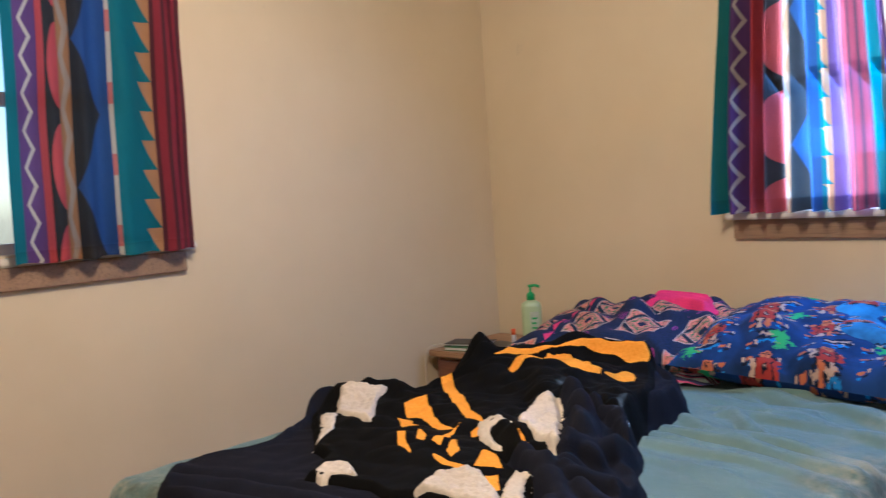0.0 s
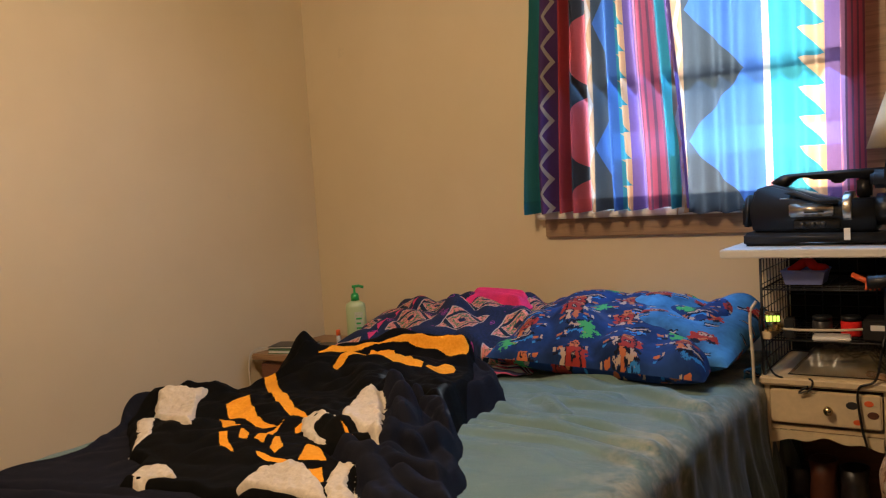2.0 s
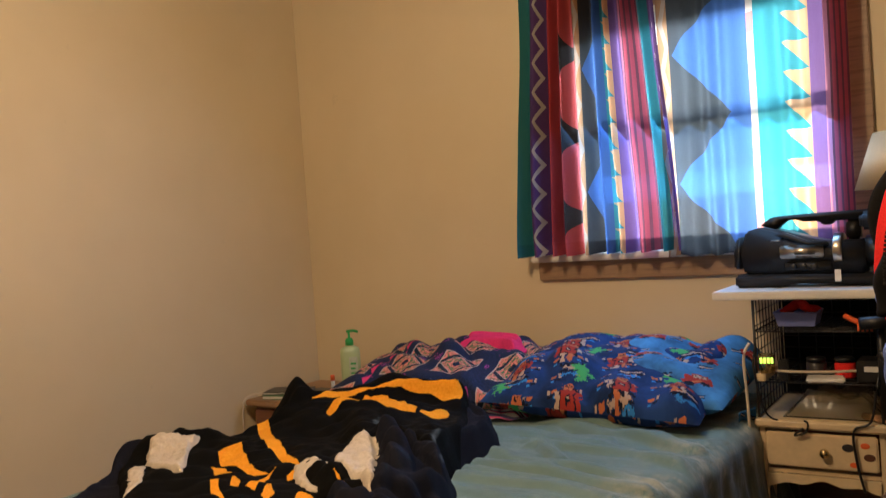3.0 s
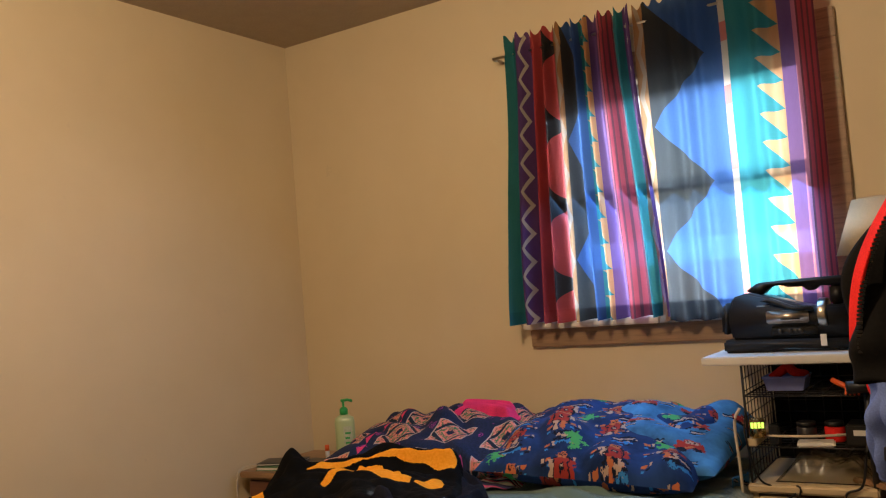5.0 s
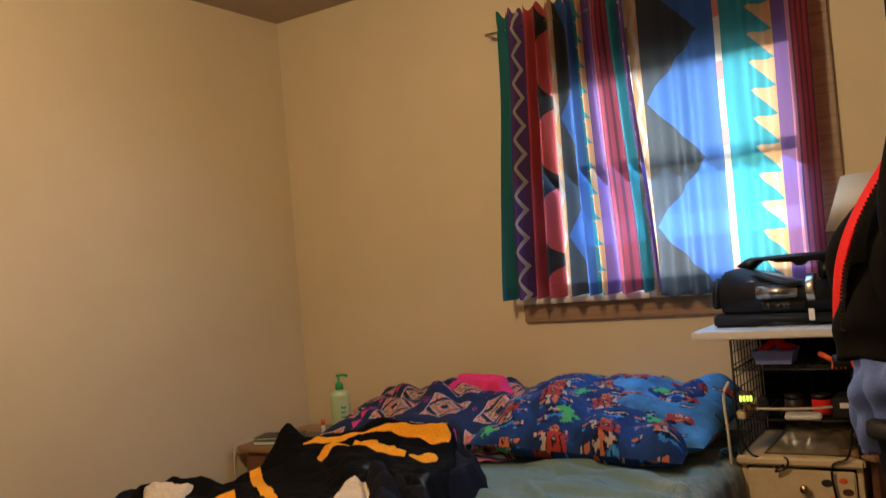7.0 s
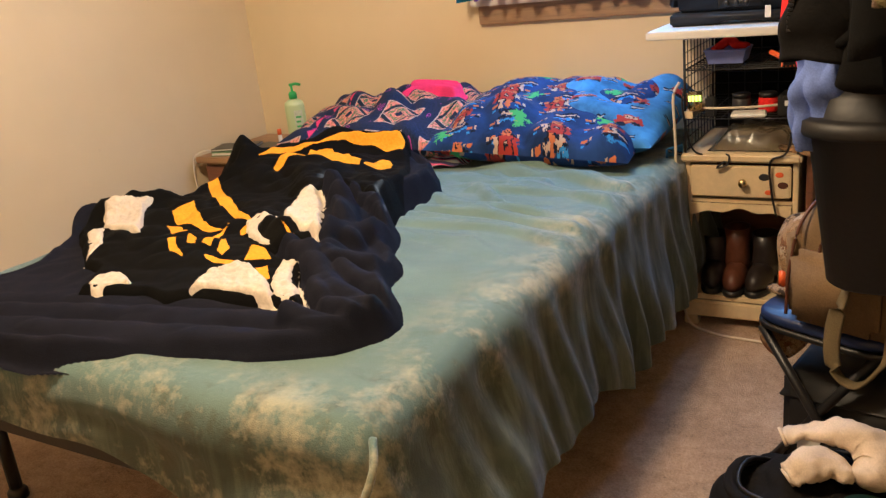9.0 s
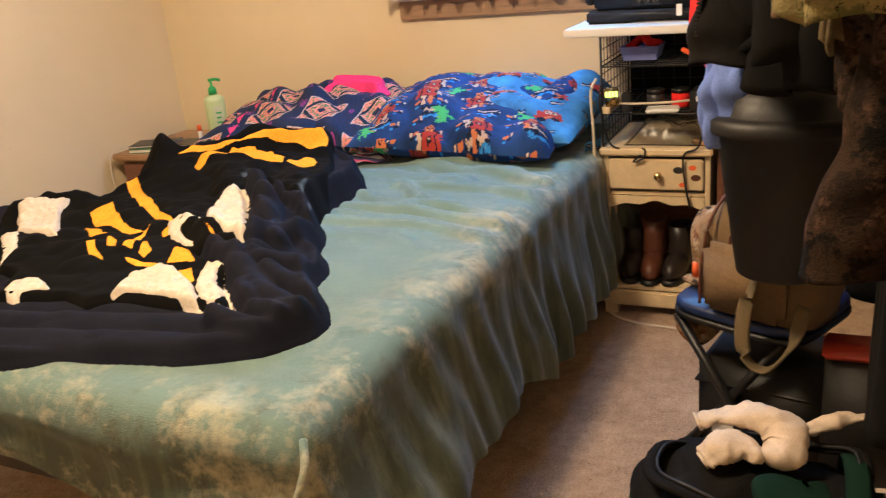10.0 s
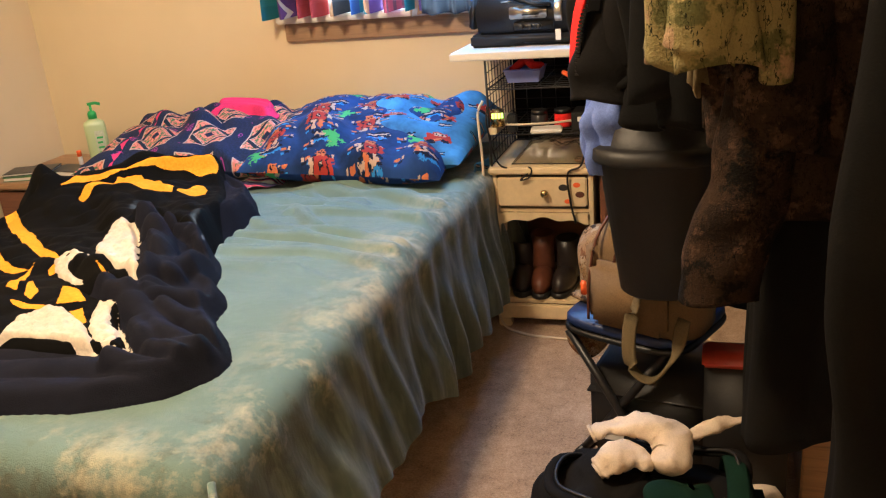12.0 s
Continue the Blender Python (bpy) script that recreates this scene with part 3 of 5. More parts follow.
curtain("curtain", "x", (1.235, 1.74, 1.172, 1.795), 2.172, 1.062, 9, 0.048, LEFTP, "gathered curtain with woven stripes, zigzags and sawteeth", 1, 0.095, 0.12)
curtain("curtain", "x", (1.745, 2.345, 1.740, 2.335), 2.172, 1.040, 7, 0.021, RIGHTP, "flatter striped curtain glowing blue with daylight", 2, 0.088)
curtain("curtain", "y", (-2.10, -1.55, -2.13, -1.562), 2.19, 1.072, 4.5, 0.022, CANON, "striped curtain drawn half across the window", 3, 0.075, 0.03)
curtain("curtain", "y", (-2.80, -2.34, -2.80, -2.17), 2.19, 1.072, 6, 0.026, CANON, "striped curtain pulled back and bunched", 4, 0.075, 0.05)
for along, a0, a1, label in (("x", 1.165, 2.42, "thin white metal curtain rod"), ("y", -2.86, -1.50, "thin white metal curtain rod")):
    rod = thing("curtain_rod", 0, 0, 0, label, "curtain rod")
    p = (lambda u, d: (u, -d, 2.112)) if along == "x" else (lambda u, d: (d, u, 2.112))
    part("pole", tube([p(a0, 0.075), p(a1, 0.075)], 0.006), STEEL, rod)
    for u in (a0, a1):
        part("bracket", tube([p(u, 0.0), p(u, 0.078)], 0.007), STEEL, rod)

lamp = thing("ceiling_light", 1.60, -2.08, HIGH, "frosted glass ceiling light with a metal rim", "ceiling light")
part("canopy", lathe([(0.06, -0.001), (0.062, -0.015), (0.03, -0.05), (0.022, -0.10)]), BRASS, lamp)
part("bulb", lathe([(0.014, -0.10), (0.016, -0.12), (0.03, -0.135), (0.034, -0.15), (0.02, -0.165), (0.004, -0.17)], n=20), DIFFUSER, lamp)


# ---- bed ----
bed = thing("bed", 0, 0, 0, "full-size bed with a dark steel frame", "bed")
part("mattress", box(0.66, 2.05, -2.14, -0.09, 0.345, 0.562, 0.06, 6), BOARD, bed, "white mattress under the sheet")
for x in (0.68, 2.0):
    part("side_rail", box(x - 0.015, x + 0.015, -2.10, -0.10, 0.30, 0.345), BLACKWIRE, bed, smooth=False)
for y in (-2.08, -1.1, -0.14):
    part("cross_rail", box(0.695, 1.985, y - 0.015, y + 0.015, 0.31, 0.343), BLACKWIRE, bed, smooth=False)
for x in (0.74, 1.98):
    for y in (-1.98, -1.09, -0.2):
        leg = part("leg", tube([(x, y, 0.3), (x, y, 0.02)], 0.017, 10), BLACKWIRE, bed)
        part("foot", lathe([(0.026, 0.0005), (0.026, 0.02), (0.018, 0.03)], x, y, 12), BLACKPLASTIC, leg)


def drape():
    """The bed sheet: flat on top, falling over the aisle side, the wall side and the foot."""
    W0, W1, L0, L1, R = 0.635, 2.085, -2.175, -0.085, 0.062
    a, b = np.meshgrid(np.concatenate([np.linspace(W0 - 0.20, W0 + R, 26), np.linspace(W0 + R + 0.012, W1 - R - 0.012, 200), np.linspace(W1 - R, W1 + 0.50, 74)]),
                       np.concatenate([np.linspace(L0 - 0.24, L0 + R, 46), np.linspace(L0 + R + 0.012, L1, 300)]))
    right, left, foot = np.maximum(a - W1 + R, 0), np.maximum(W0 + R - a, 0), np.maximum(L0 + R - b, 0)
    # the hem is cut back towards the foot and scalloped
    right = right * (0.83 + 0.03 * smooth(-b, 0.9, 1.1) - 0.17 * smooth(-b, 1.12, 1.32) - 0.13 * smooth(-b, 1.75, 2.08) + 0.05 * smooth(-b, 2.08, 2.3) + 0.02 * np.sin(b * 9 + 1) + 0.015 * np.sin(b * 23))
    foot = foot * (0.60 + 0.26 * smooth(a, 1.35, 1.75) + 0.03 * np.sin(a * 11))
    side = right - left
    out = (side ** 4 + foot ** 4) ** 0.25
    span = np.maximum(np.hypot(side, foot), 1e-6)
    ux, uy = side / span, foot / span
    arc = R * math.pi / 2
    over = np.where(out < arc, R * np.sin(np.minimum(out, arc) / R), R)
    drop = np.where(out < arc, R * (1 - np.cos(np.minimum(out, arc) / R)), R + out - arc)
    hang = smooth(drop, 0.03, 0.38)
    wave = np.sin(b * 34 + 2.2 * np.sin(b * 7)) * 0.6 + np.sin(b * 67 + 1.5 * np.sin(b * 11)) * 0.35
    wave2 = np.sin(a * 22 + 2 * np.sin(a * 6)) * 0.5
    calm = 0.35 + 0.65 * smooth(b, -1.75, -1.2)
    flare = hang * (0.018 + 0.022 * calm * (wave * np.abs(ux) + wave2 * np.abs(uy)) + 0.025 * hang) + 0.010 * smooth(drop, 0.01, 0.1) * ripple(a, b * 2.2, 16, 8) + 0.055 * hang * smooth(-b, 1.25, 2.0) * np.abs(ux) + 0.035 * hang * np.exp(-((ux - uy - 0.15) / 0.14) ** 2)
    X = np.clip(a, W0 + R, W1 - R) + ux * (over + flare)
    Y = np.maximum(b, L0 + R) - uy * (over + flare)
    flat = 1 - smooth(out, 0.0, 0.06)
    crease = 0.009 * ripple(X * 0.8 + Y * 1.6, Y * 3.2 - X, 9, 1) * (0.35 + smooth(Y, -1.35, -0.7))
    rng = np.random.RandomState(5)
    pulls = []
    for n in range(26):
        px, py, run = 1.28 + 0.45 * rng.rand(), -0.66 - 0.034 * n, 0.25 + 0.45 * rng.rand()
        pulls.append([(px, py), (px + run * 0.5, py - 0.07 * rng.rand()), (px + run, py - 0.06 - 0.12 * rng.rand())])
    crease = crease + soften(tubes(X, Y, pulls, 0.021, 0.019), 1, 1) * smooth(Y, -1.5, -1.1) * smooth(X, 1.42, 1.66)
    crease = crease + 0.006 * np.exp(-((Y + 2.05 + 0.12 * (X - 1.2)) / 0.02) ** 2) * smooth(X, 0.9, 1.1) * (1 - smooth(X, 1.45, 1.75))
    Z = 0.574 - drop + crease * flat + 0.006 * hang * ripple(a, b, 25, 3)
    Z = np.maximum(Z, 0.012 + 0.01 * (1 + ripple(a, b, 20, 4)))
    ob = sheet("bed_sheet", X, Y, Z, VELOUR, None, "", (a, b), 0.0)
    tagged(ob, "sage-green velour sheet, rumpled, draped over the mattress", "bed sheet")
    seam = curve_points([(2.080, -2.150, 0.556), (2.103, -2.190, 0.530), (2.092, -2.222, 0.480), (2.05, -2.238, 0.43), (1.97, -2.240, 0.392)], 10)
    part("rolled_hem", tube(seam, 0.0065, 8), VELOUR, ob, "pale rolled hem at the corner")


drape()


# ---- heaped bedding ----
BED = 0.575
BUMPS = [(0.86, -1.06, 0.89, -1.08, 0.122, 0.05), (0.94, -1, 1.08, -0.87, 0.1, 0.075), (1.08, -0.87, 1.3, -0.83, 0.108, 0.075), (1, -1.12, 1.25, -1.05, 0.075, 0.1), (1.25, -1.2, 1.38, -1.33, 0.072, 0.085), (0.735, -1.5, 0.86, -1.42, 0.05, 0.05), (1, -1.42, 1.25, -1.45, 0.04, 0.1), (1.42, -1.12, 1.54, -1.52, 0.048, 0.09), (1.42, -0.9, 1.5, -0.98, 0.03, 0.06), (1.3, -1.48, 1.62, -1.64, 0.045, 0.055), (1, -1.66, 1.42, -1.7, 0.025, 0.07), (0.66, -1.46, 0.68, -1.62, 0.045, 0.05)]


def heap(x, y):
    """Height of the heaped bedding above the mattress."""
    total = 0.0
    for x0, y0, x1, y1, high, wide in BUMPS:
        d, _ = reach(x, y, [(x0, y0, 0), (x1, y1, 0)])
        total = total + (high * np.exp(-d * d / (2 * wide * wide))) ** 3
    return total ** (1 / 3)


def inside(x, y, poly):
    """Signed distance to a polygon in plan, positive within it."""
    best = np.full(np.shape(x), 1e9)
    odd = np.zeros(np.shape(x), bool)
    for (ax, ay), (bx, by) in zip(poly, poly[1:] + poly[:1]):
        dx, dy = bx - ax, by - ay
        k = np.clip(((x - ax) * dx + (y - ay) * dy) / (dx * dx + dy * dy + 1e-12), 0, 1)
        best = np.minimum(best, np.hypot(x - ax - k * dx, y - ay - k * dy))
        odd ^= ((ay > y) != (by > y)) & (x < dx * (y - ay) / (dy if dy else 1e-12) + ax)
    return np.where(odd, best, -best)


NAVY_EDGE = [(1.295, -2.165), (1.46, -2.106), (1.735, -2.026), (1.883, -1.954), (1.93, -1.879), (1.927, -1.828), (1.868, -1.742), (1.792, -1.666), (1.776, -1.588), (1.727, -1.517), (1.691, -1.504), (1.67, -1.426), (1.606, -1.335), (1.551, -1.287), (1.52, -1.183), (1.534, -1.089), (1.53, -0.978), (1.427, -0.824), (1.37, -0.838), (1.337, -0.839), (1.133, -0.889), (0.941, -1.049), (0.832, -1.256), (0.825, -1.431), (0.669, -1.426), (0.667, -1.55), (0.661, -1.588), (0.737, -1.647), (0.76, -1.68), (0.82, -1.81), (0.775, -1.98), (0.8, -2.09), (0.9, -2.15), (1.1, -2.165)]
TIGER_EDGE = [(1.029, -1.822), (0.775, -1.64), (0.72, -1.56), (0.7, -1.5), (0.8, -1.385), (0.86, -1.36), (0.8, -1.22), (0.765, -1.1), (0.8, -0.99), (0.9, -0.9), (1.02, -0.79), (1.15, -0.755), (1.28, -0.75), (1.345, -0.785), (1.367, -0.868), (1.484, -1.088), (1.557, -1.249), (1.563, -1.324), (1.516, -1.328), (1.373, -1.226), (1.397, -1.361), (1.604, -1.622), (1.588, -1.654), (1.516, -1.629), (1.482, -1.669), (1.6, -1.715), (1.738, -1.872), (1.667, -1.874), (1.603, -1.884), (1.45, -1.886), (1.408, -1.923), (1.331, -1.906), (1.173, -1.952), (1.102, -1.841)]
# gold stripes of the throw, in plan
GOLD = []
GOLD.append([(0.954, -1.1), (0.986, -1.013), (1.085, -0.939), (1.141, -0.904), (1.145, -0.888), (1.181, -0.89), (1.221, -0.886), (1.344, -0.859), (1.355, -0.897), (1.317, -0.913), (1.256, -0.905), (1.155, -0.917), (1.078, -0.964), (0.999, -1.06)])
GOLD.append([(1.091, -1.175), (1.06, -1.156), (1.062, -1.096), (1.07, -0.984), (1.134, -0.955), (1.275, -1.044), (1.319, -1.055), (1.328, -1.086), (1.299, -1.095), (1.244, -1.1), (1.143, -1.075), (1.097, -1.126)])
GOLD.append([(1.331, -1.068), (1.341, -0.956), (1.379, -0.991), (1.395, -1.038), (1.359, -1.065)])
GOLD.append([(0.738, -1.125), (0.791, -1.13), (0.975, -1.285), (1.222, -1.48), (1.318, -1.531), (1.264, -1.527), (1.152, -1.468), (1.001, -1.355)])
GOLD.append([(0.989, -1.498), (1.016, -1.439), (1.091, -1.5), (1.189, -1.563), (1.253, -1.581), (1.224, -1.6), (1.123, -1.556), (1.077, -1.565)])
GOLD.append([(1.038, -1.566), (1.102, -1.575), (1.182, -1.626), (1.165, -1.662)])
GOLD.append([(1.166, -1.68), (1.186, -1.669), (1.235, -1.715), (1.301, -1.756), (1.24, -1.744)])
GOLD.append([(1.201, -1.641), (1.249, -1.661), (1.288, -1.704), (1.252, -1.695)])
GOLD.append([(1.304, -1.698), (1.264, -1.612), (1.241, -1.528), (1.26, -1.578), (1.338, -1.705)])
GOLD.append([(1.364, -1.714), (1.322, -1.64), (1.398, -1.708), (1.407, -1.743)])
GOLD.append([(1.301, -1.572), (1.307, -1.545), (1.341, -1.591), (1.335, -1.605)])
GOLD.append([(1.35, -1.737), (1.409, -1.754), (1.462, -1.755), (1.475, -1.774), (1.417, -1.772), (1.372, -1.758)])
GOLD.append([(1.425, -1.664), (1.478, -1.672), (1.526, -1.718), (1.476, -1.747)])
GOLD.append([(1.508, -1.754), (1.53, -1.738), (1.586, -1.793), (1.589, -1.814)])
GOLD.append([(1.469, -1.604), (1.541, -1.64), (1.52, -1.639)])
# turned-back lining, in plan
LINING = []
LINING.append([(0.76, -1.532), (0.794, -1.491), (0.863, -1.444), (0.873, -1.485), (1.059, -1.667), (0.982, -1.658), (0.844, -1.612)])
LINING.append([(0.834, -1.655), (0.867, -1.622), (0.998, -1.731), (1.024, -1.815)])
LINING.append([(1.178, -1.944), (1.156, -1.895), (1.184, -1.863), (1.224, -1.859), (1.297, -1.901), (1.252, -1.905), (1.232, -1.925), (1.232, -1.954)])
LINING.append([(1.442, -1.882), (1.429, -1.813), (1.476, -1.766), (1.513, -1.761), (1.598, -1.811), (1.67, -1.878), (1.61, -1.876), (1.522, -1.87)])
LINING.append([(1.571, -1.759), (1.554, -1.708), (1.603, -1.72), (1.637, -1.78), (1.74, -1.871), (1.701, -1.872), (1.666, -1.869), (1.615, -1.825)])
LINING.append([(1.387, -1.498), (1.348, -1.391), (1.36, -1.348), (1.401, -1.369), (1.472, -1.452), (1.604, -1.622), (1.609, -1.651), (1.549, -1.613), (1.496, -1.599), (1.436, -1.558)])
LINING.append([(1.336, -1.591), (1.297, -1.542), (1.312, -1.523), (1.354, -1.522), (1.411, -1.548), (1.469, -1.59), (1.401, -1.564), (1.373, -1.566), (1.384, -1.593), (1.427, -1.628), (1.482, -1.656), (1.454, -1.665)])
# long folds of the navy blanket, in plan
FOLDS = []
FOLDS.append([(1.411, -1.581), (1.57, -1.675), (1.67, -1.731), (1.811, -1.828), (1.911, -1.87), (1.943, -1.863)])
FOLDS.append([(1.398, -1.296), (1.548, -1.448), (1.646, -1.58)])
FOLDS.append([(1.655, -1.687), (1.73, -1.651), (1.812, -1.657)])
FOLDS.append([(1.603, -1.612), (1.641, -1.516), (1.673, -1.447)])
FOLDS.append([(1.712, -1.708), (1.826, -1.762), (1.904, -1.801)])
FOLDS.append([(1.742, -1.915), (1.871, -1.929), (1.956, -1.912)])
FOLDS.append([(1.469, -1.283), (1.571, -1.349), (1.623, -1.393)])
FOLDS.append([(1.466, -1.201), (1.526, -1.098), (1.537, -1.019)])
FOLDS.append([(1.704, -1.778), (1.808, -1.87), (1.907, -1.911)])


def bedding():
    x, y = np.meshgrid(np.arange(0.5, 2.06, 0.005), np.arange(-2.3, -0.6, 0.005))
    h = heap(x, y)
    navy = soften(inside(x, y, NAVY_EDGE) + 0.006 * ripple(x, y, 22, 5), 2, 4)
    tig = soften(inside(x, y, TIGER_EDGE) + 0.004 * ripple(x, y, 34, 8), 1, 3)
    fade = smooth(np.maximum(navy, tig), -0.004, 0.035)
    roll = 0.016 * np.exp(-((navy - 0.018) / 0.015) ** 2) * (1 - 0.6 * smooth(-y, 1.75, 1.9))
    level = y - 0.27 * x
    bare = smooth(-tig, -0.015, 0.02)
    long = soften(tubes(x, y, FOLDS, 0.027, 0.040), 1, 1)
    ridge = 2 * np.sqrt(ripple(x * 1.1 + 0.5 * y, y * 1.3, 13, 6) ** 2 + 0.004) - 0.8
    ridge2 = 2 * np.sqrt(ripple(x * 1.3, y * 1.2 - 0.5 * x, 33, 16) ** 2 + 0.002) - 0.8
    up = smooth(h, 0.012, 0.05)
    peak = 0.030 * np.maximum(0, 1 - np.hypot((x - 0.885) * 1.3 + (y + 1.075) * 0.5, y + 1.075) / 0.075)
    folds = (0.003 + 0.006 * up + 0.006 * up * bare) * ridge + (0.002 + 0.003 * up + 0.011 * up * bare) * ridge2 + 0.001 * ripple(x, y, 60, 7)
    pleat = 0.016 * (np.abs(np.sin(level * 38 + 1.2 * np.sin(x * 4) + 0.8 * ripple(x, y, 6, 21))) - 0.5) * smooth(-level, 2.22, 2.32)
    crumple = 0.010 * up * (1 - bare) * (2 * np.sqrt(ripple(x + 0.6 * y, y * 1.4 - 0.3 * x, 34, 23) ** 2 + 0.004) - 0.8) * smooth(-y, 1.3, 1.4)
    under = BED + 0.016 * smooth(navy, -0.004, 0.02) + roll + fade * (1.08 * h + peak + folds + crumple + 0.016 + pleat * bare + long * (0.35 + 0.65 * bare) * smooth(navy, 0.0, 0.04))
    under = under - 8.0 * np.maximum(0, -2.12 - y) ** 2
    base = under
    under = np.where(navy < -0.004, BED - 0.02, under)
    tagged(sheet("fleece_blanket", x, y, under, NAVY, None, "", None, 0.0, (), navy > -0.02), "navy fleece blanket, crumpled and spread across the bed", "blanket")
    xf, yf = np.meshgrid(np.arange(0.62, 1.76, 0.0035), np.arange(-1.99, -0.74, 0.0035))
    tf = inside(xf, yf, TIGER_EDGE) + 0.004 * ripple(xf, yf, 34, 8)
    low = bil(soften(base, 1, 2), xf, yf, x, y)
    over = low + 0.020 * smooth(tf, -0.006, 0.016) - 0.03 * (1 - smooth(tf, -0.016, 0.002)) + 0.005 * (2 * np.sqrt(ripple(xf, yf * 1.4, 24, 9) ** 2 + 0.004) - 0.8) * smooth(tf, 0, 0.05)
    gold = np.max([inside(xf + 0.004 * ripple(xf, yf, 40, 31), yf, g) for g in GOLD], axis=0)
    throw = thing("tiger_throw", 0, 0, 0, "black and gold tiger-striped plush throw with cream sherpa lining, heaped", "throw blanket")
    sheet("plush_face", xf, yf, over, TIGER, throw, "black plush with gold stripes", None, 0.0, (("gold", gold),), tf > -0.02)
    rng = np.random.RandomState(4)
    fluff = soften(rng.rand(*xf.shape), 1, 1) - 0.5
    clump = ripple(xf, yf, 170, 3) + 0.7 * ripple(xf, yf, 260, 6)
    top = np.maximum(over, bil(under, xf, yf, x, y))
    for n, edge in enumerate(LINING):
        s = inside(xf, yf, edge) + 0.0035 * ripple(xf, yf, 90, 2)
        deep = max(0.016, min(0.024, 0.5 * float(s.max())))
        z = soften(top, 3, 5) + deep * smooth(s, -0.006, 0.010) - 0.010 + 0.0022 * clump + 0.006 * fluff + 0.004 * ripple(xf, yf, 30, 12)
        sheet("sherpa_lining", xf, yf, z, SHERPA, throw, "turned-back cream sherpa fleece", None, 0.0, (), s > -0.006)


def bil(f, xf, yf, x, y):
    """Bilinear reading of a grid."""
    i, j = (yf - y[0, 0]) / (y[1, 0] - y[0, 0]), (xf - x[0, 0]) / (x[0, 1] - x[0, 0])
    i, j = np.clip(i, 0, f.shape[0] - 1.001), np.clip(j, 0, f.shape[1] - 1.001)
    i0, j0 = i.astype(int), j.astype(int)
    p, q = i - i0, j - j0
    return (f[i0, j0] * (1 - q) + f[i0, j0 + 1] * q) * (1 - p) + (f[i0 + 1, j0] * (1 - q) + f[i0 + 1, j0 + 1] * q) * p


bedding()


def pillow(name, at, size, turn, tilt, material, label, seed, roll=0.0, flop=0.5):
    """A stuffed pillow with pinched corners and soft creases."""
    n, (w, d, h) = 66, size
    s, t = np.meshgrid(np.linspace(-1, 1, n), np.linspace(-1, 1, n))
    swell = np.clip((1 - np.abs(s) ** 2.6) * (1 - np.abs(t) ** 2.6), 0, 1) ** flop
    pull = 1 - 0.07 * (s * s + t * t) + 0.09 * (s * t) ** 2
    x, y = s * w / 2 * pull, t * d / 2 * pull
    edge = smooth(swell, 0.05, 0.5)
    top = h / 2 * swell + edge * (0.008 * ripple(x * 1.2, y, 13, seed) + 0.042 * (np.sqrt(ripple(x * 1.3 + 0.5 * y, y, 17, seed + 1) ** 2 + 0.0015) - 0.4) + 0.004 * ripple(x, y, 40, seed + 2))
    low = -h / 2 * swell * 0.8
    m = pose(*at, tilt, roll, turn)
    X, Y = np.concatenate([x, x[::-1]]), np.concatenate([y, y[::-1]])
    Z = np.concatenate([top, low[::-1]])
    U, V = np.concatenate([x + w, x[::-1] + w]), np.concatenate([y + d, y[::-1] - d])
    ob = sheet(name, X, Y, Z, material, None, "", (U, V))
    ob.matrix_basis = m
    return tagged(ob, label, "pillow", "pillows at the head of the bed")


pillow("pillow", (1.02, -0.36, 0.652), (0.90, 0.60, 0.18), 3, 7, PATCH, "navy pillow with coral and green patchwork diamonds", 3)
pillow("pillow", (1.74, -0.33, 0.660), (0.64, 0.58, 0.20), -2, 6, TOYLIGHT, "light blue pillow with red and dark motifs", 7)
pillow("pillow", (1.645, -0.40, 0.672), (0.72, 0.66, 0.20), 2, 9, TOY, "royal blue pillow with blocky orange and green print", 11, 3)


def folded_cloth():
    a, b = np.meshgrid(np.linspace(0, 1, 50), np.linspace(0, 1, 40))
    x = 0.955 + 0.30 * a + 0.02 * np.sin(b * 5)
    y = -0.33 + 0.13 * b + 0.04 * np.sin(a * 4)
    edge = smooth(np.minimum(np.minimum(a, 1 - a), np.minimum(b, 1 - b)), 0, 0.16)
    z = 0.732 + 0.045 * edge + 0.004 * ripple(a, b, 6, 3) * edge + 0.004 * np.sin((b + 0.3 * a) * 22) * edge + 0.01 * b
    tagged(sheet("folded_garment", x, y, z, PINK, None, "", None, 0.004), "hot pink fleece garment folded on the pillow", "garment")


folded_cloth()


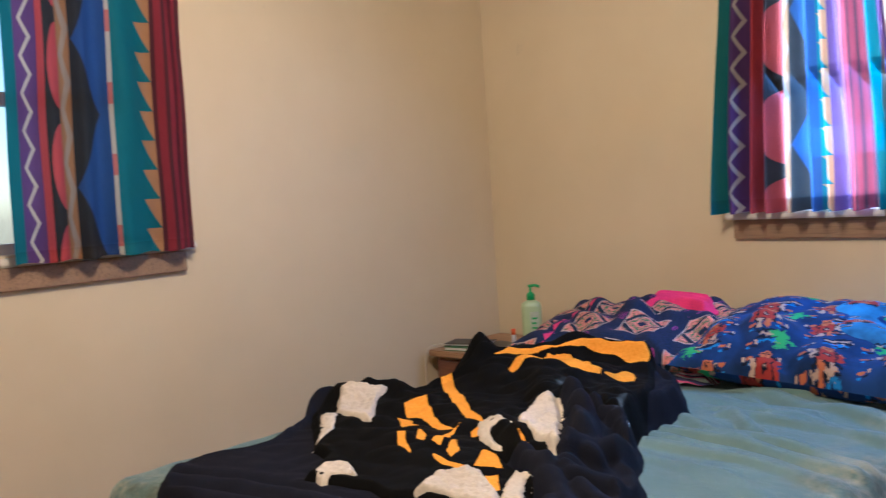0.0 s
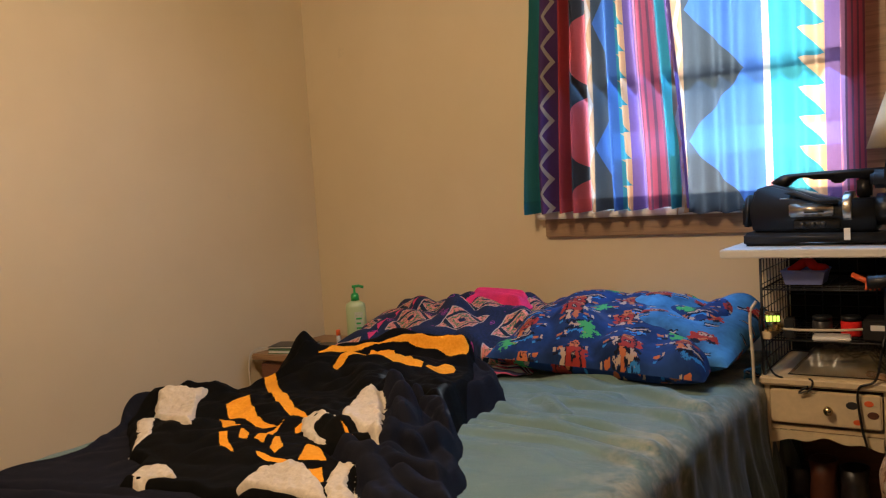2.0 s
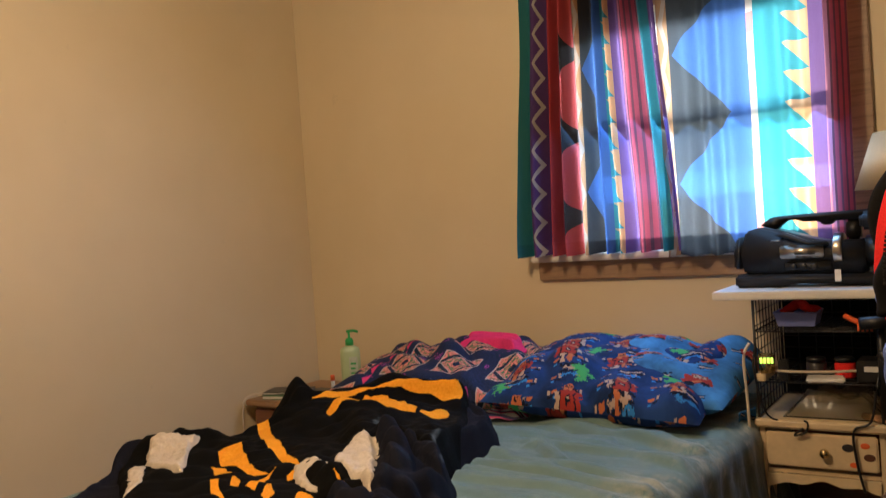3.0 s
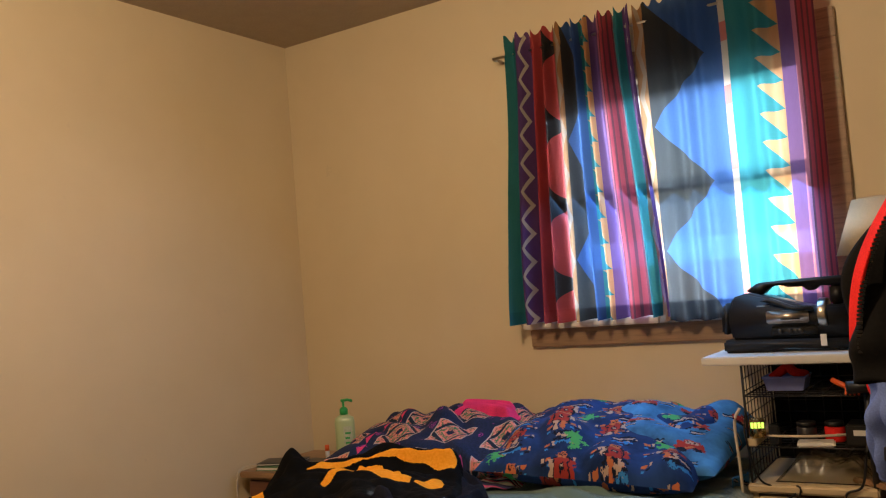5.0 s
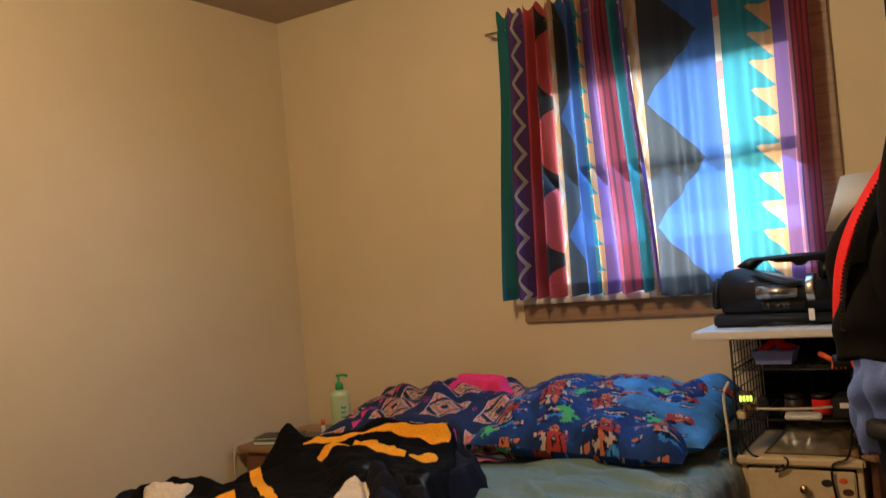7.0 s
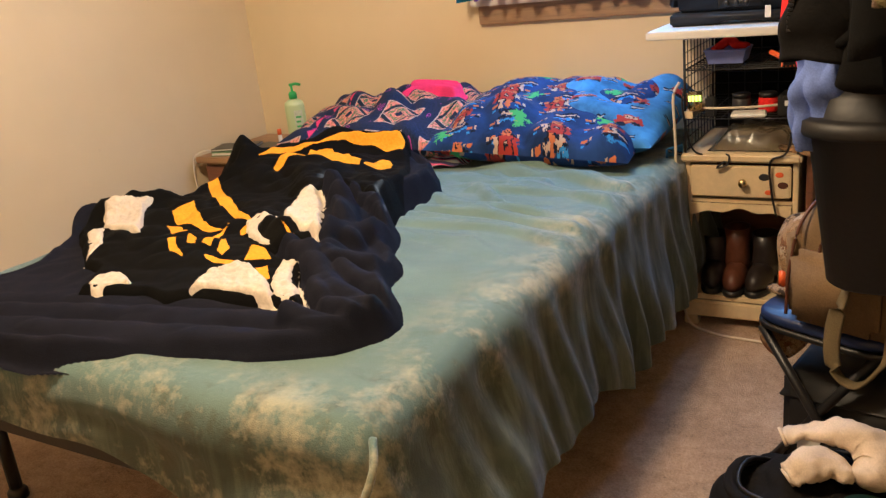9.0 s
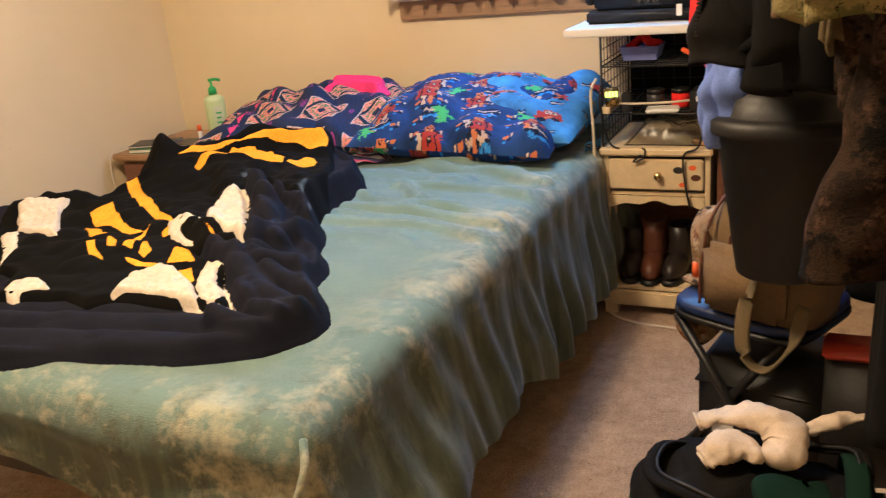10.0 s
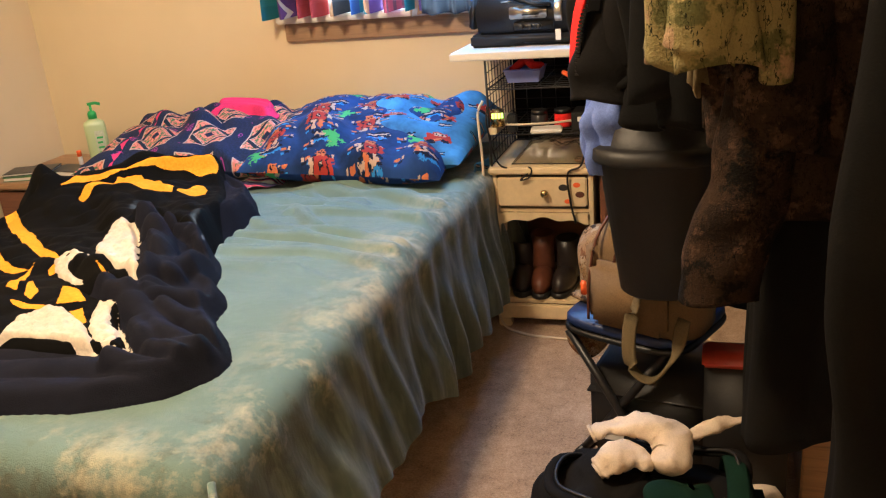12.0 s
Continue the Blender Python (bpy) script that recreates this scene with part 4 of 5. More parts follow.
def trailing_cloths():
    a, b = np.meshgrid(np.linspace(0, 1, 30), np.linspace(0, 1, 30))
    e = smooth(np.minimum(np.minimum(a, 1 - a), np.minimum(b, 1 - b)), 0, 0.2)
    z = 0.580 + 0.02 * e + 0.006 * ripple(a, b, 9, 3)
    k = Kit("striped_cotton", 0.85)
    u, v, _ = k.axes("UV")
    w = (v * 4.0 + u * 0.8).fract()
    k.color(k.mix(w < 0.35, k.mix(w < 0.65, (0.03, 0.03, 0.10), (0.55, 0.08, 0.22)), (0.68, 0.66, 0.70)))
    tagged(sheet("pillowcase_edge", 1.28 + 0.15 * a, -0.70 + 0.07 * b + 0.03 * a, z, k.m, None, "", (a, b), 0.002), "striped white, pink and navy cloth edge beside the pillows", "cloth")
    x = 2.045 + 0.02 * a + 0.012 * ripple(a, b, 8, 5)
    y = -0.50 + 0.10 * a + 0.02 * np.sin(b * 6)
    tagged(sheet("trailing_pillowcase", x, y, 0.60 - 0.17 * b, TOYLIGHT, None, "", (a * 0.2, b * 0.2), 0.002), "light blue printed pillowcase corner hanging off the bed", "pillowcase")


trailing_cloths()


# ---- corner nightstand ----
def corner_stand():
    t = thing("nightstand", 0.31, -0.28, 0, "worn oak nightstand with a drawer in the corner", "nightstand")
    part("top", box(-0.27, 0.25, -0.23, 0.235, 0.515, 0.54, 0.005), OAK, t, smooth=False)
    part("carcass", box(-0.25, 0.235, -0.19, 0.22, 0.05, 0.514, 0.003), OAK, t, smooth=False)
    d = part("drawer", box(-0.235, 0.22, -0.212, -0.1905, 0.37, 0.50, 0.004), BROWN, t, "dark drawer front", smooth=False)
    part("knob", lathe([(0.006, 0), (0.014, 0.012), (0.012, 0.02), (0.003, 0.024)], -0.01, -0.225, 12), BRASS, d)
    for x in (-0.23, 0.21):
        for y in (-0.17, 0.20):
            part("leg", box(x - 0.02, x + 0.02, y - 0.02, y + 0.02, 0, 0.05, 0.003), OAK, t, smooth=False)


corner_stand()


def lotion():
    t = thing("pump_bottle", 0.407, -0.25, 0.5405, "pale green lotion bottle with a dark green pump", "bottle", turn=35)
    part("body", lathe([(0.036, 0), (0.041, 0.006), (0.041, 0.15), (0.038, 0.165), (0.018, 0.176), (0.013, 0.178)], sx=1.05, sy=0.72, power=3.0), LOTION, t)
    lb = bmesh.new()
    box(-0.004, 0.032, -0.0318, -0.0302, 0.02, 0.135, 0, bm=lb)
    part("label", lb, LABELWHITE, t, "pale printed label", smooth=False)
    for k in range(5):
        part("print_line", box(0.002, 0.026 - 0.004 * (k % 2), -0.0326, -0.0319, 0.035 + 0.018 * k, 0.042 + 0.018 * k, 0), PUMPGREEN, t, smooth=False)
    p = part("pump", lathe([(0.018, 0.178), (0.018, 0.197), (0.012, 0.205), (0.005, 0.206), (0.005, 0.228)], n=16), PUMPGREEN, t)
    part("nozzle", tube([(-0.010, 0, 0.230), (0.02, 0, 0.232), (0.040, 0, 0.226)], 0.0055), PUMPGREEN, p)


lotion()
bpy.data.objects["pump_bottle"].scale = (0.96, 0.96, 1.10)


def book(name, x, y, z, w, d, h, turn, cover, label, cat="book"):
    t = thing(name, x, y, z, label, cat, turn=turn)
    part("pages", box(-w / 2 + 0.004, w / 2 - 0.003, -d / 2 + 0.003, d / 2 - 0.003, 0.0025, h - 0.0025, 0), PAPER, t, smooth=False)
    part("cover", box(-w / 2, w / 2, -d / 2, d / 2, 0, 0.0023, 0.0005), cover, t, smooth=False)
    part("cover", box(-w / 2, w / 2, -d / 2, d / 2, h - 0.0023, h, 0.0005), cover, t, smooth=False)


book("book", 0.20, -0.40, 0.5405, 0.20, 0.14, 0.016, 12, GREENCOVER, "green paperback book lying on the nightstand")
book("tablet", 0.18, -0.39, 0.557, 0.19, 0.12, 0.010, 20, DARKCOVER, "dark tablet lying on a book", "tablet")
book("notebook", 0.33, -0.35, 0.5405, 0.15, 0.11, 0.02, -8, DARKCOVER, "black notebook with white pages", "notebook")
part_wire = thing("charging_cable", 0, 0, 0, "thin white charging cable", "cable")
part("cord", tube(curve_points([(0.12, -0.44, 0.56), (0.05, -0.49, 0.555), (0.045, -0.53, 0.5), (0.055, -0.53, 0.3), (0.06, -0.5, 0.05), (0.1, -0.55, 0.004)]), 0.003), CORDWHITE, part_wire)
tube_small = thing("lip_balm", 0.345, -0.30, 0.5405, "small orange and white lip balm tube", "lip balm")
part("tube", lathe([(0.009, 0), (0.009, 0.05), (0.008, 0.053)], n=14), PAPER, tube_small)
part("cap", lathe([(0.0092, 0.0535), (0.0092, 0.075), (0.008, 0.077)], n=14), ORANGEP, tube_small)


# ---- aisle nightstand, grid shelf and camcorder ----
def cream_stand():
    t = thing("nightstand", 2.25, -0.24, 0, "cream painted wooden nightstand with one drawer and an open shelf", "nightstand")
    t.scale = (1, 1, 1.062)
    part("top", box(-0.175, 0.175, -0.20, 0.19, 0.515, 0.54, 0.006, 3), CREAM, t, smooth=False)
    for x in (-0.165, 0.15):
        part("side_panel", box(x, x + 0.016, -0.18, 0.18, 0.06, 0.514, 0.002), CREAM, t, smooth=False)
    part("back_panel", box(-0.148, 0.149, 0.165, 0.178, 0.06, 0.514, 0.001), BROWN, t, smooth=False)
    part("drawer_floor", box(-0.148, 0.149, -0.175, 0.164, 0.39, 0.402, 0.001), CREAM, t, smooth=False)
    d = part("drawer", box(-0.146, 0.147, -0.192, -0.176, 0.412, 0.505, 0.004), CREAM, t, "cream drawer front with stickers and drips", smooth=False)
    part("knob", lathe([(0.005, 0), (0.006, 0.008), (0.013, 0.016), (0.011, 0.024), (0.002, 0.027)], 0, 0, 14), BRASS, d).matrix_basis = pose(0.012, -0.1915, 0.458, 90, 0, 0)
    for k, (x, z, w, m) in enumerate(((0.072, 0.474, 0.016, DARKCOVER), (0.115, 0.482, 0.012, ORANGEP), (0.085, 0.43, 0.011, ORANGEP), (0.125, 0.452, 0.015, LEATHER))):
        part("sticker", lathe([(w, 0), (w, 0.0008), (w * 0.9, 0.001)], n=14, sy=0.65), m, d).matrix_basis = pose(x, -0.1922, z, 90, 0, 0)
    ap = bmesh.new()
    n = 40
    front = []
    for k in range(n + 1):
        x = -0.148 + 0.297 * k / n
        dip = 0.012 * math.cos(2 * math.pi * k / n) + 0.008 * math.cos(6 * math.pi * k / n)
        front.append((ap.verts.new((x, -0.188, 0.389)), ap.verts.new((x, -0.188, 0.366 - 0.6 * dip)), ap.verts.new((x, -0.176, 0.366 - 0.6 * dip)), ap.verts.new((x, -0.176, 0.389))))
    for q, r in zip(front, front[1:]):
        for k in range(4):
            ap.faces.new((q[k], r[k], r[(k + 1) % 4], q[(k + 1) % 4]))
    part("scalloped_rail", ap, CREAM, t, smooth=False)
    part("lower_shelf", box(-0.1485, 0.1495, -0.185, 0.164, 0.082, 0.098, 0.003), CREAM, t, smooth=False)
    part("plinth", box(-0.172, 0.172, -0.197, -0.181, 0.03, 0.0815, 0.005), CREAM, t, smooth=False)
    for x in (-0.172, 0.127):
        for y in (-0.197, 0.14):
            part("bracket_foot", box(x, x + 0.045, y, y + 0.04, 0, 0.03, 0.004), CREAM, t, smooth=False)


cream_stand()


def boot(x, y, z, turn, mat, label, tall=0.19):
    t = thing("boot", x, y, z, label, "boot", "boots in the nightstand", turn)
    part("sole", lathe([(0.046, 0), (0.047, 0.006), (0.046, 0.018)], 0, -0.02, 20, 0.85, 2.3, power=2.6), BLACKPLASTIC, t)
    part("foot", lathe([(0.044, 0.0185), (0.046, 0.04), (0.038, 0.065), (0.02, 0.08)], 0, -0.03, 20, 0.85, 2.1), mat, t)
    part("shaft", lathe([(0.04, 0.03), (0.042, 0.08), (0.038, tall * 0.7), (0.044, tall), (0.040, tall), (0.036, tall * 0.7)], 0, 0.03, 20, 0.95, 1.15), mat, t)


boot(2.145, -0.30, 0.105, 8, DARKLEATHER, "dark brown leather boot standing in the nightstand", 0.16)
boot(2.218, -0.31, 0.105, 4, LEATHER, "tan-brown leather boot standing in the nightstand")
boot(2.298, -0.30, 0.105, -5, DARKLEATHER, "black leather boot standing in the nightstand", 0.17)


def grid_shelf():
    t = thing("wire_grid_shelf", 2.258, -0.24, 0.574, "black wire grid cube shelf standing on the nightstand", "wire shelf")
    x0, x1, y0, y1, h = -0.17, 0.30, -0.185, 0.17, 0.343
    for x, y in ((x0, y0), (x1, y0), (x0, y1), (x1, y1)):
        part("post", tube([(x, y, 0), (x, y, h)], 0.004, 6), BLACKWIRE, t)

    def panel(nm, p):
        rim = part(nm, tube([p(0, 0), p(1, 0), p(1, 1), p(0, 1), p(0, 0)], 0.0026, 6), BLACKWIRE, t)
        for k in range(1, 9):
            part("wire", tube([p(k / 9, 0), p(k / 9, 1)], 0.0016, 5), BLACKWIRE, rim)
            part("wire", tube([p(0, k / 9), p(1, k / 9)], 0.0016, 5), BLACKWIRE, rim)

    panel("side_grid", lambda a, b: (x0, y0 + (y1 - y0) * a, 0.004 + (h - 0.006) * b))
    panel("side_grid", lambda a, b: (x1, y0 + (y1 - y0) * a, 0.004 + (h - 0.006) * b))
    panel("back_grid", lambda a, b: (x0 + (x1 - x0) * a, y1, 0.004 + (h - 0.006) * b))
    # added thin sheet that keeps the space behind the grid dark
    part("backing", box(x0 + 0.006, x1, y1 + 0.006, y1 + 0.012, 0.004, h - 0.004, 0.001), BLACKCLOTH, t, "thin dark sheet added behind the wire grid", smooth=False)
    panel("shelf_grid", lambda a, b: (x0 + (x1 - x0) * a, y0 + (y1 - y0) * b, 0.105))
    panel("shelf_grid", lambda a, b: (x0 + (x1 - x0) * a, y0 + (y1 - y0) * b, 0.252))


grid_shelf()
board = tagged(part("shelf_board", box(1.973, 2.80, -0.43, -0.03, 0.918, 0.943, 0.003), BOARD, smooth=False), "white melamine board laid across the wire shelf", "shelf board")
strut = thing("shelf_post", 2.74, -0.2, 0, "dark wooden post holding up the board", "post")
part("post", box(-0.02, 0.02, -0.02, 0.02, 0.0, 0.917, 0.003), BROWN, strut, smooth=False)
panel_b = tagged(part("side_board", box(2.434, 2.454, -0.40, -0.06, 0.0, 0.565, 0.003), BROWN, smooth=False), "dark red-brown board beside the nightstand", "board")


def extrude(profile, y0, y1, bevel=0.004, seg=2):
    """A solid with a profile in x and z, between y0 and y1."""
    bm = bmesh.new()
    f = bm.faces.new([bm.verts.new((px, y0, pz)) for px, pz in profile])
    up = bmesh.ops.extrude_face_region(bm, geom=[f])
    bmesh.ops.translate(bm, verts=[v for v in up["geom"] if isinstance(v, bmesh.types.BMVert)], vec=(0, y1 - y0, 0))
    bmesh.ops.recalc_face_normals(bm, faces=bm.faces)
    if bevel:
        bmesh.ops.bevel(bm, geom=list(bm.edges), offset=bevel, segments=seg, affect="EDGES", clamp_overlap=True)
    return bm


def camcorder():
    t = thing("camcorder", 2.25, -0.27, 0.9435, "large black shoulder camcorder with a silver side plate", "camcorder", turn=-3)
    t.scale = (0.95, 1, 0.91)
    part("shoulder_pad", extrude([(-0.245, 0.0), (-0.10, 0.0), (-0.06, 0.012), (0.20, 0.004), (0.20, 0.038), (-0.245, 0.044)], -0.06, 0.06, 0.008, 3), DULLPLASTIC, t)
    part("body", extrude([(-0.215, 0.046), (0.14, 0.040), (0.14, 0.146), (0.035, 0.146), (0.0, 0.152), (-0.09, 0.182), (-0.155, 0.202), (-0.205, 0.188), (-0.225, 0.12)], -0.055, 0.055, 0.007, 3), BLACKPLASTIC, t)
    bt = part("battery", extrude([(-0.252, 0.066), (-0.2265, 0.062), (-0.216, 0.172), (-0.238, 0.168)], -0.045, 0.045, 0.006, 3), BLACKPLASTIC, t)
    part("latch", box(-0.258, -0.2525, -0.015, 0.015, 0.08, 0.14, 0.002), DULLPLASTIC, bt)
    part("side_plate", box(-0.10, 0.028, -0.066, -0.0555, 0.094, 0.137, 0.004, 3), STEEL, t, "silver side plate")
    part("plate_slot", box(-0.055, 0.004, -0.0678, -0.0662, 0.106, 0.110, 0.0005), DULLPLASTIC, t)
    part("maker_badge", box(-0.128, -0.088, -0.0565, -0.0553, 0.152, 0.156, 0.0004), STEEL, t)
    part("deck_ledge", extrude([(-0.115, 0.172), (-0.085, 0.164), (-0.02, 0.136), (0.045, 0.132), (0.045, 0.146), (-0.015, 0.150), (-0.08, 0.180)], -0.072, -0.0555, 0.003), DULLPLASTIC, t, "sloping dark grey control ledge")
    part("lens_barrel", lathe([(0.05, 0), (0.05, 0.05), (0.044, 0.052), (0.044, 0.10), (0.052, 0.102), (0.055, 0.16), (0.045, 0.16), (0.042, 0.12)], n=28), BLACKPLASTIC, t).matrix_basis = pose(0.1405, 0.0, 0.108, 0, 90, 0)
    part("focus_ring", lathe([(0.0515, 0.004), (0.0525, 0.006), (0.0525, 0.026), (0.0515, 0.028)], n=28), STEEL, t, "chrome focus ring").matrix_basis = pose(0.0505, -0.018, 0.117, 0, 90, 0)
    part("lens", lathe([(0.041, 0.118), (0.03, 0.126), (0.005, 0.13)], n=20), LENSGLASS, t).matrix_basis = pose(0.1405, 0.0, 0.108, 0, 90, 0)
    h = part("handle", extrude([(-0.168, 0.206), (-0.128, 0.232), (-0.03, 0.236), (0.27, 0.240), (0.27, 0.205), (0.05, 0.209), (0.045, 0.196), (0.02, 0.196), (0.012, 0.210), (-0.04, 0.211), (-0.052, 0.219), (-0.085, 0.219), (-0.105, 0.205), (-0.118, 0.190)], -0.024, 0.024, 0.004), BLACKPLASTIC, t)
    part("handle_post", box(0.085, 0.125, -0.018, 0.018, 0.1465, 0.208, 0.006, 2), BLACKPLASTIC, t)
    part("viewfinder", box(0.13, 0.26, -0.065, -0.0245, 0.175, 0.232, 0.012, 3), BLACKPLASTIC, h)
    part("hang_tag", box(0.058, 0.076, -0.072, -0.0695, 0.018, 0.056, 0.001), PAPER, t, "white paper tag", smooth=False)
    part("control_panel", box(-0.09, 0.05, -0.0625, -0.0555, 0.052, 0.084, 0.004), DULLPLASTIC, t)
    for kx in (-0.06, -0.03, 0.0):
        part("control_knob", lathe([(0.010, 0), (0.010, 0.007), (0.008, 0.009)], n=16), BLACKPLASTIC, t).matrix_basis = pose(kx, -0.0626, 0.068, 90, 0, 0)


camcorder()


def shade_lamp():
    t = thing("table_lamp", 2.495, -0.12, 0.9435, "table lamp with a cream fabric shade, switched off", "table lamp")
    part("base", lathe([(0.06, 0), (0.065, 0.01), (0.03, 0.03), (0.012, 0.06), (0.03, 0.12), (0.035, 0.18), (0.012, 0.26), (0.008, 0.36)]), BRASS, t)
    bm = bmesh.new()
    loops = [[bm.verts.new((r * math.cos(2 * math.pi * k / 32), r * math.sin(2 * math.pi * k / 32), z)) for k in range(32)] for r, z in ((0.158, 0.274), (0.101, 0.440), (0.099, 0.438), (0.155, 0.276))]
    for a, b in zip(loops, loops[1:] + loops[:1]):
        for k in range(32):
            bm.faces.new((a[k], a[(k + 1) % 32], b[(k + 1) % 32], b[k]))
    part("shade", bm, SHADECLOTH, t)
    part("shade_spider", tube([(-0.10, 0, 0.41), (0.10, 0, 0.41)], 0.002, 6), BRASS, t)
    part("stem", tube([(0, 0, 0.35), (0, 0, 0.42)], 0.004, 8), BRASS, t)


shade_lamp()


def tray_box():
    t = thing("storage_basket", 2.185, -0.28, 0.8285, "small lilac plastic basket with odds and ends", "basket")
    bm = bmesh.new()
    w0, w1, d0, d1, h = 0.050, 0.060, 0.045, 0.053, 0.040
    bm.faces.new([bm.verts.new(q) for q in ((-w0, -d0, 0), (w0, -d0, 0), (w0, d0, 0), (-w0, d0, 0))])
    for s in (-1, 1):
        for (ax, bx, ay, by) in ((s * w0, s * w1, None, None), (None, None, s * d0, s * d1)):
            if ax is not None:
                q = [(ax, -d0, 0), (ax, d0, 0), (bx, d1, h), (bx, -d1, h)]
            else:
                q = [(-w0, ay, 0), (w0, ay, 0), (w1, by, h), (-w1, by, h)]
            bm.faces.new([bm.verts.new(p) for p in q])
    bmesh.ops.remove_doubles(bm, verts=bm.verts, dist=0.0005)
    ob = part("tray", bm, LILAC, t, smooth=False)
    mod = ob.modifiers.new("thickness", "SOLIDIFY")
    mod.thickness, mod.offset = 0.003, 0
    part("rim", tube([(-w1, -d1, h), (w1, -d1, h), (w1, d1, h), (-w1, d1, h), (-w1, -d1, h)], 0.0035, 6), LILAC, t)
    part("scarf", tube(curve_points([(-0.04, -0.02, 0.035), (0.0, 0.01, 0.062), (0.03, -0.02, 0.05), (0.05, 0.02, 0.04)]), 0.014, 8), REDLINING, t, "dull red cloth in the basket")


tray_box()


def small_box(name, x, y, z, w, d, h, mat, label, cat, turn=0):
    ob = part(name, box(-w / 2, w / 2, -d / 2, d / 2, 0, h, 0.004), mat, smooth=False)
    ob.matrix_basis = pose(x, y, z, 0, 0, turn)
    return tagged(ob, label, cat)


wedge = tagged(part("wooden_strip", box(2.085, 2.115, -0.44, -0.20, 0.6815, 0.704, 0.003), CREAM, smooth=False), "cream wooden strip lying on the wire shelf", "wooden strip")
clock = thing("digital_clock", 2.115, -0.415, 0.7045, "small brass-coloured clock with lit green digits", "clock", turn=15)
part("case", box(-0.022, 0.022, -0.02, 0.02, 0, 0.055, 0.005), BRASS, clock)
for k in range(4):
    dg = part("digit", box(-0.019 + 0.01 * k, -0.012 + 0.01 * k, -0.0212, -0.0203, 0.03, 0.047, 0), DIGITS, clock, smooth=False)
small_box("black_gadget", 2.16, -0.40, 0.6815, 0.03, 0.03, 0.06, BLACKPLASTIC, "small black plastic gadget", "gadget")
for x, y, c1, label in ((2.235, -0.33, DARKCOVER, "dark jar with a blue label"), (2.31, -0.32, REDLINING, "small red tin on the wire shelf")):
    j = thing("jar", x, y, 0.6815, label, "jar")
    part("jar_body", lathe([(0.026, 0), (0.028, 0.004), (0.028, 0.04), (0.024, 0.044)], n=18), c1, j)
    part("lid", lathe([(0.027, 0.0445), (0.027, 0.056), (0.024, 0.058)], n=18), BLACKPLASTIC, j)
small_box("paper_packet", 2.27, -0.40, 0.682, 0.10, 0.07, 0.012, PAPER, "white paper packet on the wire shelf", "packet", 8)
small_box("black_box", 2.40, -0.35, 0.6815, 0.10, 0.10, 0.06, BLACKPLASTIC, "black electronics box with a white label", "electronics box")
part("label_strip", box(-0.03, 0.03, -0.052, -0.0505, 0.03, 0.045, 0), PAPER, bpy.data.objects["black_box"], smooth=False)


def crumpled_bag():
    a, b = np.meshgrid(np.linspace(0, 1, 44), np.linspace(0, 1, 36))
    e = smooth(np.minimum(np.minimum(a, 1 - a), np.minimum(b, 1 - b)), 0, 0.25)
    x, y = 2.15 + 0.26 * a, -0.41 + 0.22 * b
    z = 0.577 + e * (0.06 + 0.016 * ripple(a, b, 9, 2) + 0.008 * ripple(a, b, 22, 3))
    tagged(sheet("plastic_bag", x, y, z, CLEAR, None, "", None, 0.001), "crumpled clear plastic bag on the nightstand", "plastic bag")


crumpled_bag()
hand_tool = thing("claw_tool", 2.385, -0.40, 0.8285, "small orange plastic claw tool", "tool")
part("grip", tube([(-0.06, 0.03, 0.035), (-0.02, 0.0, 0.02)], 0.008, 8), ORANGEP, hand_tool)
for k in range(4):
    part("tine", tube([(-0.02, 0.0, 0.02), (-0.018 + 0.011 * k, -0.03, 0.018), (-0.018 + 0.011 * k, -0.045, 0.003)], 0.003, 6), ORANGEP, hand_tool)
brush = tagged(part("wooden_brush", box(-0.012, 0.012, -0.07, 0.07, 0.0, 0.016, 0.004), OAK, smooth=False), "orange-brown wooden brush handle", "brush")
brush.matrix_basis = pose(2.41, -0.41, 0.5745, 0, 0, 50)


def cable(name, pts, r, mat, label):
    t = thing(name, 0, 0, 0, label, "cable")
    part("cord", tube(curve_points(pts), r, 7), mat, t)


cable("white_cable", [(2.076, -0.44, 0.794), (2.061, -0.455, 0.752), (2.066, -0.46, 0.627), (2.071, -0.47, 0.418), (2.076, -0.47, 0.209), (2.096, -0.46, 0.030), (2.186, -0.50, 0.005), (2.316, -0.52, 0.005), (2.406, -0.53, 0.005)], 0.0045, CORDWHITE, "cream power cable hanging beside the nightstand")
cable("white_cable", [(2.116, -0.40, 0.709), (2.186, -0.42, 0.710), (2.286, -0.40, 0.709), (2.366, -0.36, 0.709)], 0.004, CORDWHITE, "cream cable coiled on the wire shelf")
cable("black_cable", [(2.086, -0.43, 0.773), (2.086, -0.445, 0.711), (2.116, -0.44, 0.585), (2.186, -0.42, 0.570), (2.221, -0.44, 0.570), (2.216, -0.446, 0.543), (2.186, -0.447, 0.533), (2.211, -0.447, 0.554)], 0.003, BLACKPLASTIC, "thin black cable looping over the nightstand")
cable("black_cable", [(2.436, -0.34, 0.784), (2.406, -0.43, 0.690), (2.386, -0.445, 0.585), (2.341, -0.446, 0.554), (2.346, -0.446, 0.460), (2.361, -0.447, 0.387)], 0.0035, BLACKPLASTIC, "black cable hanging over the drawer")
grip_tool = thing("clamp", 2.42, -0.45, 0.5745, "black plastic clamp with a pistol grip", "clamp")
part("bar", tube([(0, 0.03, 0), (0, 0.02, 0.29)], 0.012, 10), BLACKPLASTIC, grip_tool)
